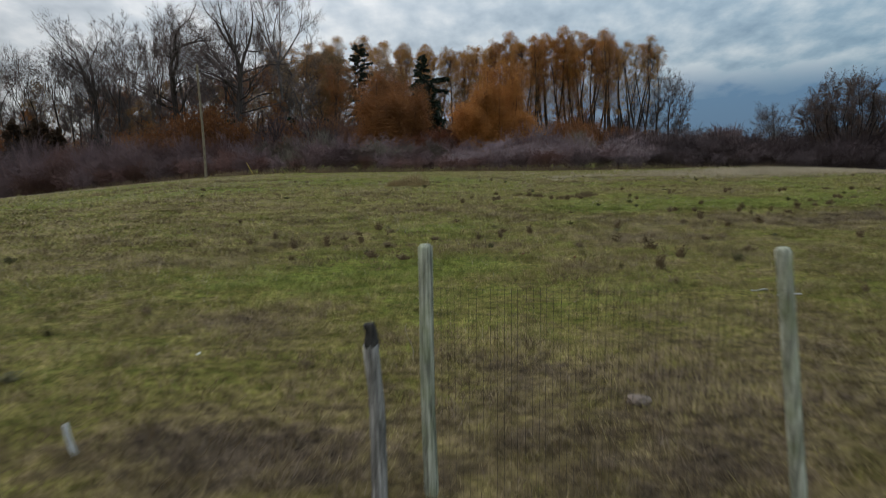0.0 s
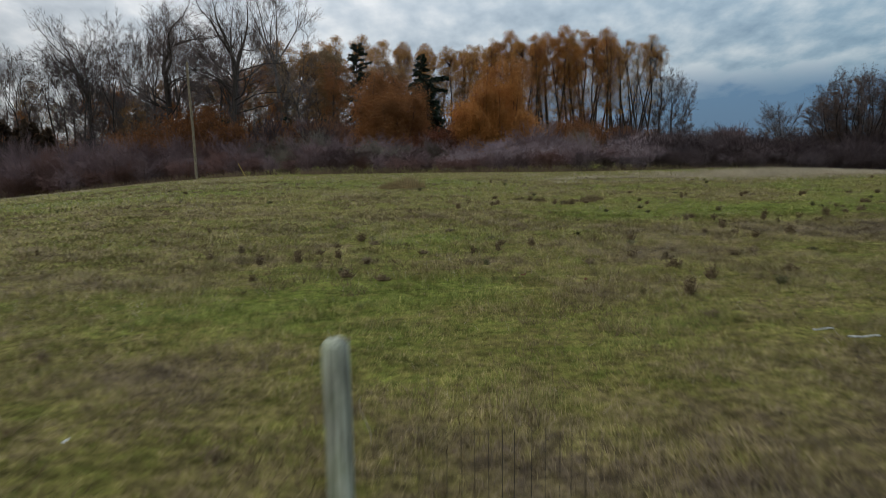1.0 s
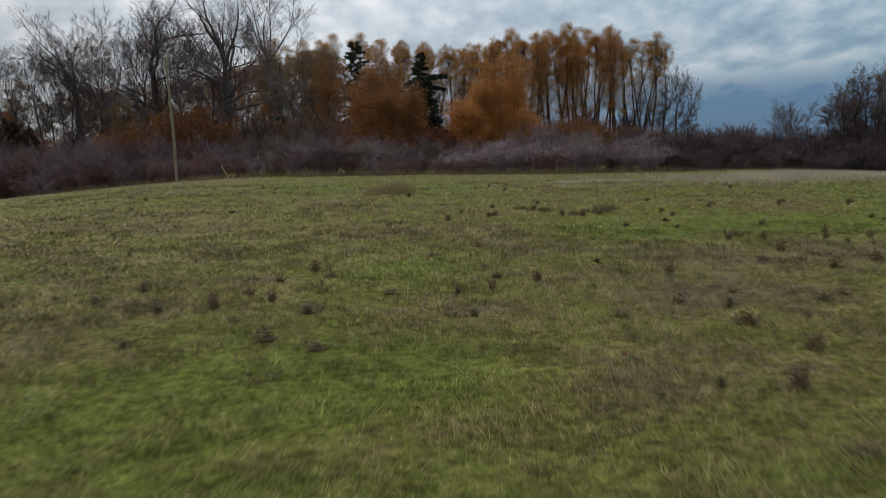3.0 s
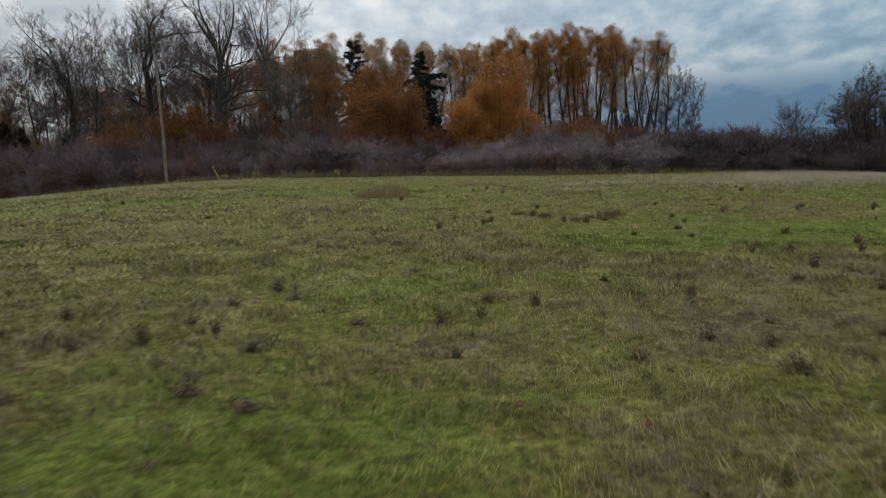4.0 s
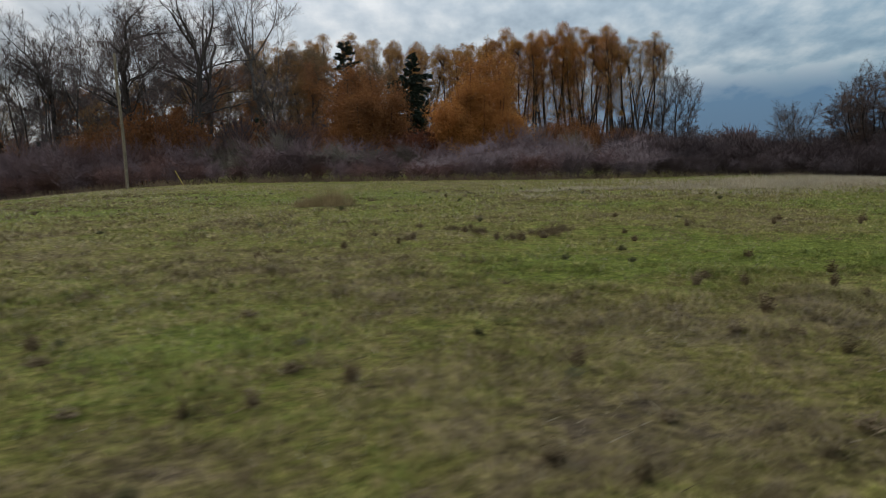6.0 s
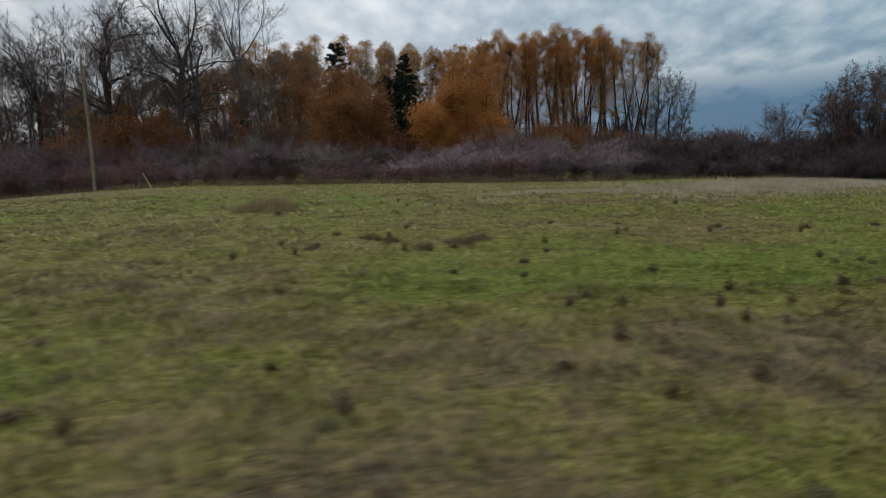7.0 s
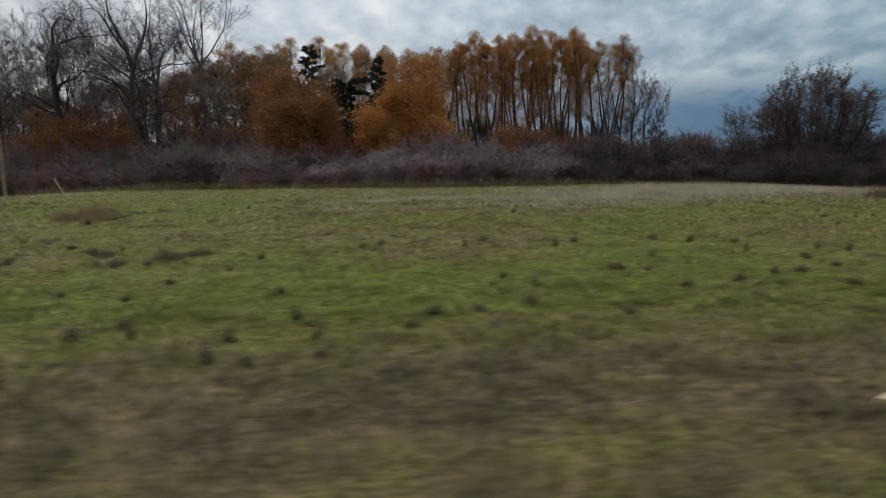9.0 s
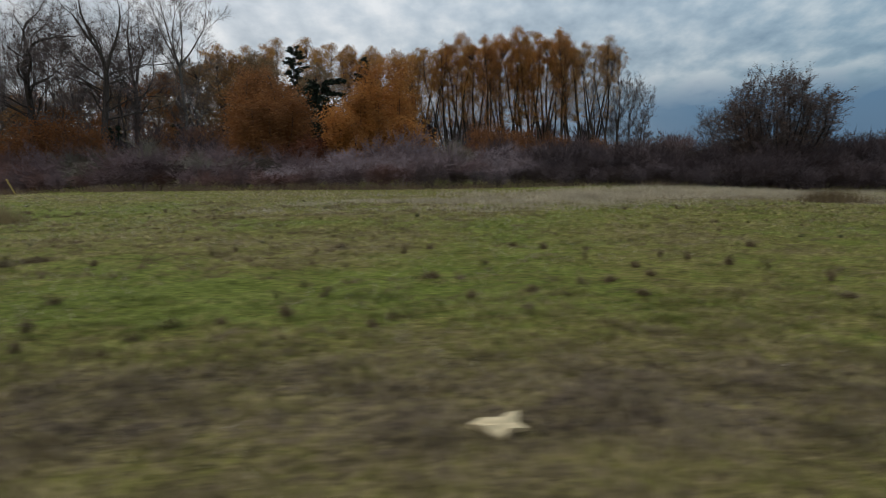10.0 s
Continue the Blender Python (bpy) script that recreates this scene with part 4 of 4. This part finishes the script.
p = thing("wire_netting", 0, 0, foot(1, 3.85), "fine dark wire netting stretched between two fence posts", "fence netting", FENCE)
net_rng = random.Random(7)
net_from, net_to = Vector((-0.06, 3.94, 0)), Vector((2.14, 3.73, 0))
for n in range(49):
    at, lean_by, b = net_from.lerp(net_to, n / 48), net_rng.gauss(0, 0.004), Build()
    b.tube([at + Vector((0, 0, -0.1)), at + Vector((lean_by, 0, 0.7)), at + Vector((lean_by, 0, 1.50))], [0.0012] * 3, 4)
    part("upright_wire", b.mesh("upright_wire", M_WIRE), p)
for n in range(10):
    b = Build()
    b.tube([net_from.lerp(net_to, k / 6) + Vector((0, 0.002, 0.02 + n * 0.164 - 0.015 * math.sin(math.pi * k / 6))) for k in range(7)], [0.0009] * 7, 4)
    part("cross_wire", b.mesh("cross_wire", M_WIRE), p)

p = thing("utility_pole", -23.5, 63.4, foot(-23.5, 63.4), "slim weathered wooden utility pole at the thicket edge", "pole")
part("pole", log_mesh("pole", (0, 0, -0.5), (-0.05, 0, 11.0), 0.14, 0.10, M_POLE, 5, bow=0.03), p)
hook = Build()
hook.tube([Vector((0.05, 0, 9.8)), Vector((0.25, 0, 10.05)), Vector((0.5, 0, 10.0)), Vector((0.65, 0, 9.8))], [0.02] * 4, 6)
part("bracket", hook.mesh("bracket", M_WIRE), p, "thin curved bracket")
p = thing("marker_stake", -18.65, 63.3, foot(-18.65, 63.3), "leaning yellow wooden marker stake", "stake")
part("stake", log_mesh("stake", (0, 0, -0.2), (-0.72, 0, 1.25), 0.035, 0.032, M_YELLOW, 6, 6, 4), p)
p = thing("marker_post", 50.2, 90.0, foot(50.2, 90.0), "thin pale marker post standing in the thicket", "post")
part("post", log_mesh("post", (0, 0, -0.4), (0.05, 0, 4.1), 0.055, 0.05, M_WHITE, 10, 8, 4), p)
p = thing("white_stake", -2.91, 4.55, foot(-2.91, 4.55), "short white splintered stake leaning in the grass", "stake")
part("stake", log_mesh("stake", (0.04, 0, -0.1), (-0.05, 0.02, 0.25), 0.026, 0.020, M_WHITE, 7, 6, 4), p)


# ---- small things in the field ----
def scrap_mesh():
    """A torn piece of thick board with a ragged outline."""
    b, rng = bmesh.new(), random.Random(3)
    rim = [(-0.27, 0.03), (-0.15, 0.09), (0.02, 0.10), (0.10, 0.15), (0.19, 0.17), (0.18, 0.05), (0.27, -0.02), (0.10, -0.06), (0.03, -0.15), (-0.08, -0.10), (-0.14, -0.04)]
    low_rim = [b.verts.new((x, y, 0.0)) for x, y in rim]
    top_rim = [b.verts.new((x * 0.97, y * 0.97, 0.03 + rng.uniform(0, 0.05))) for x, y in rim]
    middle = b.verts.new((0.02, 0.0, 0.06))
    for k in range(len(rim)):
        j = (k + 1) % len(rim)
        b.faces.new((low_rim[k], low_rim[j], top_rim[j], top_rim[k]))
        b.faces.new((top_rim[k], top_rim[j], middle))
    b.faces.new(low_rim[::-1])
    me = bpy.data.meshes.new("board")
    b.to_mesh(me)
    b.free()
    me.materials.append(M_LITTER)
    return me


p = thing("broken_board", 16.8, 18.29, foot(16.8, 18.29) + 0.05, "torn cream-coloured piece of board lying in the grass", "litter")
p.rotation_euler.x = 0.38
part("board", scrap_mesh(), p)


def stone_mesh(seed, r):
    b, rng = bmesh.new(), random.Random(seed)
    bmesh.ops.create_icosphere(b, subdivisions=2, radius=r)
    for v in b.verts:
        v.co = v.co * rng.uniform(0.78, 1.15)
        v.co.x *= 1.25
        v.co.z *= 0.55
    me = bpy.data.meshes.new("stone")
    b.to_mesh(me)
    b.free()
    me.materials.append(M_STONE)
    return me


p = thing("stone", 1.75, 5.34, foot(1.75, 5.34) + 0.03, "grey-brown stone half sunk in the dead grass", "stone")
part("stone", stone_mesh(5, 0.09), p)


p = thing("dead_stick", 5.08, 8.97, foot(5.08, 8.97) + 0.07, "pale bleached stick lying on the grass", "stick")
part("stick", log_mesh("stick", (-0.17, 0.02, 0), (0.17, -0.02, 0.02), 0.013, 0.010, M_WHITE, 8, 6, 5), p)
p = thing("dead_stick", 4.78, 9.25, foot(4.78, 9.25) + 0.07, "pale bleached stick lying on the grass", "stick")
part("stick", log_mesh("stick", (-0.12, 0.01, 0), (0.12, 0.0, 0.02), 0.011, 0.008, M_WHITE, 9, 6, 5), p)




def leaf_litter(name, x, y, material, words, seed, size):
    """A single curled scrap with thickness, lying on the grass."""
    rng, b = random.Random(seed), bmesh.new()
    rim = [(math.cos(a) * size * rng.uniform(0.7, 1.1), math.sin(a) * size * rng.uniform(0.5, 0.8)) for a in [0.7 * k for k in range(9)]]
    under = [b.verts.new((u, v, 0.02 * abs(u) / size)) for u, v in rim]
    over = [b.verts.new((u, v, 0.02 * abs(u) / size + 0.006)) for u, v in rim]
    for k in range(9):
        b.faces.new((under[k], under[(k + 1) % 9], over[(k + 1) % 9], over[k]))
    b.faces.new(over)
    b.faces.new(under[::-1])
    me = bpy.data.meshes.new(name)
    b.to_mesh(me)
    b.free()
    me.materials.append(material)
    ob = new(name, me)
    ob.matrix_basis = pose(x, y, foot(x, y) + 0.10, rng.uniform(-20, 20), rng.uniform(-20, 20), rng.uniform(0, 360))
    return tagged(ob, words, "litter")


stalk = Build()
bend = [Vector((0.02, 0, -0.03)), Vector((0.025, 0, 0.09)), Vector((-0.01, 0, 0.2)), Vector((-0.05, 0, 0.29)), Vector((-0.06, 0, 0.37)), Vector((-0.04, 0, 0.41))]
stalk.tube(bend, [0.006, 0.006, 0.005, 0.005, 0.004, 0.003], 6)
p = thing("dry_stalk", -0.36, 6.65, foot(-0.36, 6.65), "pale bent dry stalk standing in the grass", "stalk")
part("stem", stalk.mesh("stem", M_STRAW), p)

leaf_litter("paper_scrap", -2.65, 6.51, M_PAPER, "small white scrap of paper caught in the grass", 1, 0.022)
leaf_litter("fallen_leaf", 1.62, 12.6, M_RED, "fallen red leaf lying in the grass", 2, 0.05)
leaf_litter("fallen_leaf", 2.60, 12.2, M_RED, "fallen dull red leaf lying in the grass", 3, 0.045)

# ---- weeds: dark clumps of dead stems and rushes in the sward ----
def weed_mesh(name, seed, material, high, wide, stems):
    rng, b = random.Random(seed), Build()
    for _ in range(stems):
        turn, out = rng.uniform(0, 6.28), rng.random()
        base = Vector((math.cos(turn) * out * wide * 0.3, math.sin(turn) * out * wide * 0.3, -0.02))
        d = Vector((math.cos(turn) * out * wide * 0.45, math.sin(turn) * out * wide * 0.45, high * rng.uniform(0.55, 1.1) * (1.05 - 0.2 * out)))
        tip = base + d + Vector((rng.gauss(0, 0.03), rng.gauss(0, 0.03), 0))
        b.twig(base, tip, 0.006)
        for _ in range(2):
            b.chip(base.lerp(tip, rng.uniform(0.1, 1.0)), rng.uniform(0.02, 0.045), rng)
    return b.mesh(name, material)


WEEDS = [weed_mesh("tuft", 200 + n, m, h, w, s) for n, (m, h, w, s) in enumerate(((M_WEED, 0.36, 0.19, 84), (M_WEED, 0.26, 0.25, 95), (M_WEED, 0.42, 0.16, 78), (M_RUSH, 0.32, 0.21, 100), (M_RUSH, 0.24, 0.28, 110)))]
NEAR_WEEDS = [(3.8, 10.1), (4.0, 11.4), (4.8, 12.5), (-0.8, 12.8), (6.4, 13.0), (-3.2, 13.1), (-1.5, 13.2), (4.5, 13.5), (3.1, 14.1), (4.7, 14.4), (-1.3, 14.6), (-3.5, 14.7), (4.1, 14.7), (6.2, 14.7),
              (-2.8, 15.0), (-4.7, 15.2), (6.8, 15.2), (-2.0, 15.4), (5.2, 15.4), (-0.2, 15.7), (0.9, 15.7), (-2.5, 15.8), (-4.3, 16.0), (2.3, 16.5), (1.6, 16.8), (4.7, 16.8), (-2.3, 16.9), (-1.4, 17.2), (-1.8, 17.7), (0.4, 19.1)]
EAST_WEEDS = [(7.8, 17.1), (8.8, 17.4), (7.6, 17.8), (6.9, 17.9), (11.2, 18.2), (7.8, 18.9), (10.2, 19.6), (9.7, 19.7), (11.0, 19.9), (9.7, 20.5), (10.8, 20.6), (7.5, 20.7), (8.3, 20.7), (12.0, 21.2), (7.9, 21.3), (10.3, 21.6),
              (12.3, 21.8), (13.0, 21.9), (13.8, 22.4), (17.6, 22.8), (9.6, 23.3), (23.0, 23.3), (16.7, 23.6), (19.7, 23.7), (14.1, 23.8), (17.8, 24.0), (23.5, 24.7), (18.8, 24.7), (19.4, 24.9), (20.3, 25.3), (16.0, 25.4), (22.9, 25.9)]
FAR_WEEDS = [(0.8, 25.3), (7.9, 25.6), (2.1, 25.8), (5.2, 26.2), (20.3, 26.3), (5.8, 26.4), (4.6, 26.5), (22.4, 26.6), (2.4, 26.8), (21.7, 27.1), (8.1, 27.2), (19.4, 27.2), (5.6, 27.3), (21.2, 27.5), (1.3, 27.6), (6.2, 27.6),
             (3.8, 27.8), (15.2, 28.4), (19.7, 28.5), (10.3, 28.6), (12.9, 28.8), (4.0, 28.8), (18.7, 28.8), (24.0, 29.0), (2.5, 29.1), (15.8, 29.2), (10.7, 29.2), (13.4, 29.5), (18.0, 29.6)]
for x, y in NEAR_WEEDS + EAST_WEEDS + FAR_WEEDS:
    pick = rng.choice((0, 1, 1, 2))
    w = thing("weed_clump", x, y, foot(x, y), "dark brown clump of dead weed stems in the grass", "weed", "weed clumps in the field", rng.uniform(0, 6), (rng.uniform(0.6, 1.25), rng.uniform(0.6, 1.1), rng.uniform(0.42, 0.78)))
    part("tuft", WEEDS[pick], w)
made = 0
while made < 120:
    x, y = rng.uniform(-22, 34), 6 + 44 * rng.random() ** 1.3
    if float(patchy(np.array(x), np.array(y), 5.0, 91, 3)) < 0.52:
        continue
    made += 1
    pick = rng.choice((0, 1, 1, 2, 3, 3, 4, 4))
    words = "dark brown clump of dead weed stems in the grass" if pick < 3 else "olive tuft of rushes in the grass"
    w = thing("weed_clump", x, y, foot(x, y), words, "weed", "weed clumps in the field", rng.uniform(0, 6), (rng.uniform(0.4, 1.0), rng.uniform(0.4, 1.0), rng.uniform(0.3, 0.6)))
    part("tuft", WEEDS[pick], w)


def rough_mesh():
    """The many small tufts of coarser, darker growth all over the pasture."""
    rng, b = random.Random(23), Build()
    for _ in range(9500):
        x, y = rng.uniform(-20, 34), 4 + 46 * rng.random() ** 1.5
        if float(patchy(np.array(x), np.array(y), 3.0, 66, 3)) < 0.46:
            continue
        z, high, wide = foot(x, y), rng.uniform(0.06, 0.17), rng.uniform(0.06, 0.22)
        for _ in range(15):
            p = Vector((x + rng.gauss(0, wide), y + rng.gauss(0, wide * 0.7), z - 0.02))
            b.twig(p, p + Vector((rng.gauss(0, 0.06), rng.gauss(0, 0.06), high * rng.uniform(0.5, 1.2))), 0.005 + 0.0002 * y)
    return b.mesh("rough_tufts", M_WEED)


tagged(new("rough_tufts", rough_mesh()), "small tufts of coarse olive-brown grass", "grass", kind="stuff")


def tussock_mesh(seed, long, deep, high, blades, material, thick=0.014):
    rng, b = random.Random(seed), Build()
    for _ in range(blades):
        x, y = rng.gauss(0, long * 0.28), rng.gauss(0, deep * 0.28)
        h = high * rng.uniform(0.5, 1.1) * math.exp(-((x / long) ** 2))
        b.spike(Vector((x, y, -0.02)), Vector((x + rng.gauss(0, 0.12), y + rng.gauss(0, 0.12), h)), thick)
    return b.mesh("tuft", material)


TUSSOCK = tussock_mesh(301, 1.7, 0.9, 0.78, 480, M_DEAD)
for x, y, scale in ((-1.7, 37.6, 1.0), (-2.7, 37.3, 0.6)):
    w = thing("tussock", x, y, foot(x, y), "wide tussock of tall straw-coloured dead grass", "grass tussock", "tussocks", 0, scale)
    tagged(part("tuft", TUSSOCK, w), kind="stuff")
BROWN_TUSSOCK = tussock_mesh(303, 1.3, 0.9, 0.5, 260, M_WEED, 0.011)
for x, y, scale, turn in ((6.0, 27.0, 0.55, 0.2), (5.0, 26.6, 0.36, 1.0), (4.2, 27.6, 0.42, 2.0), (6.5, 27.7, 0.46, 0.6), (3.5, 28.3, 0.36, 2.6), (2.3, 26.6, 0.3, 0.1)):
    w = thing("tussock", x, y, foot(x, y), "low tussock of brown dead weeds and grass", "grass tussock", "tussocks", turn, scale)
    tagged(part("tuft", BROWN_TUSSOCK, w), kind="stuff")
w = thing("tussock", 36.3, 46.6, foot(36.3, 46.6), "wide clump of dark dead weeds by the straw grass", "grass tussock", "tussocks")
tagged(part("tuft", tussock_mesh(302, 3.2, 1.6, 0.8, 700, M_WEED), w), kind="stuff")


def straw_mesh():
    """The strip of tall dead grass between the pasture and the thicket."""
    rng, b = random.Random(17), Build()
    for _ in range(46000):
        x = rng.uniform(7, 62)
        y = rng.gauss(float(np.interp(x, [8, 20, 32, 45], [47, 48, 55, 60])), 4.6)
        sparse = 0.62 - 0.30 * min(1.0, (x - 7) / 24)
        if not 39 < y < 66.3 or float(patchy(np.array(x), np.array(y * 2.2), 6.0, 44, 3)) < sparse - 0.08 + 0.28 * rng.random():
            continue
        h = rng.uniform(0.14, 0.36) * (1.1 if x > 14 else 0.8)
        b.twig(Vector((x, y, foot(x, y) - 0.02)), Vector((x + rng.gauss(0, 0.12), y + rng.gauss(0, 0.12), foot(x, y) + h)), 0.024)
    return b.mesh("straw_grass", M_STRAW)


tagged(new("straw_grass", straw_mesh()), "strip of tall straw-coloured dead grass before the thicket", "grass", kind="stuff")


def stalk_mesh():
    """Thin bleached stalks and seed heads that stand all over the pasture, in drifts."""
    rng, b = random.Random(29), Build()
    for _ in range(52000):
        x, y = rng.uniform(-34, 44), 7 + 54 * rng.random() ** 1.15
        if float(patchy(np.array(x), np.array(y * 1.6), 4.0, 95, 3)) < 0.34 + 0.30 * rng.random():
            continue
        z = foot(x, y)
        b.twig(Vector((x, y, z)), Vector((x + rng.gauss(0, 0.06), y + rng.gauss(0, 0.06), z + rng.uniform(0.06, 0.17))), 0.0012 + 0.0002 * y)
    return b.mesh("dry_stalks", M_STRAW)


tagged(new("dry_stalks", stalk_mesh()), "thin bleached stalks standing in drifts over the pasture", "grass", kind="stuff")


def fringe_mesh():
    """Old brown grass and bramble stems standing along the foot of the thicket."""
    rng, b = random.Random(19), Build()
    for _ in range(11000):
        x, y = rng.uniform(-40, 62), rng.uniform(63.6, 66.0)
        if float(patchy(np.array(x), np.array(y), 3.0, 47, 3)) < 0.30 + 0.3 * rng.random():
            continue
        z = foot(x, y)
        b.twig(Vector((x, y, z - 0.02)), Vector((x + rng.gauss(0, 0.15), y + rng.gauss(0, 0.12), z + rng.uniform(0.2, 0.75))), 0.018)
    return b.mesh("dry_fringe", M_FRINGE)


tagged(new("dry_fringe", fringe_mesh()), "fringe of brown dead grass at the foot of the thicket", "grass", kind="stuff")
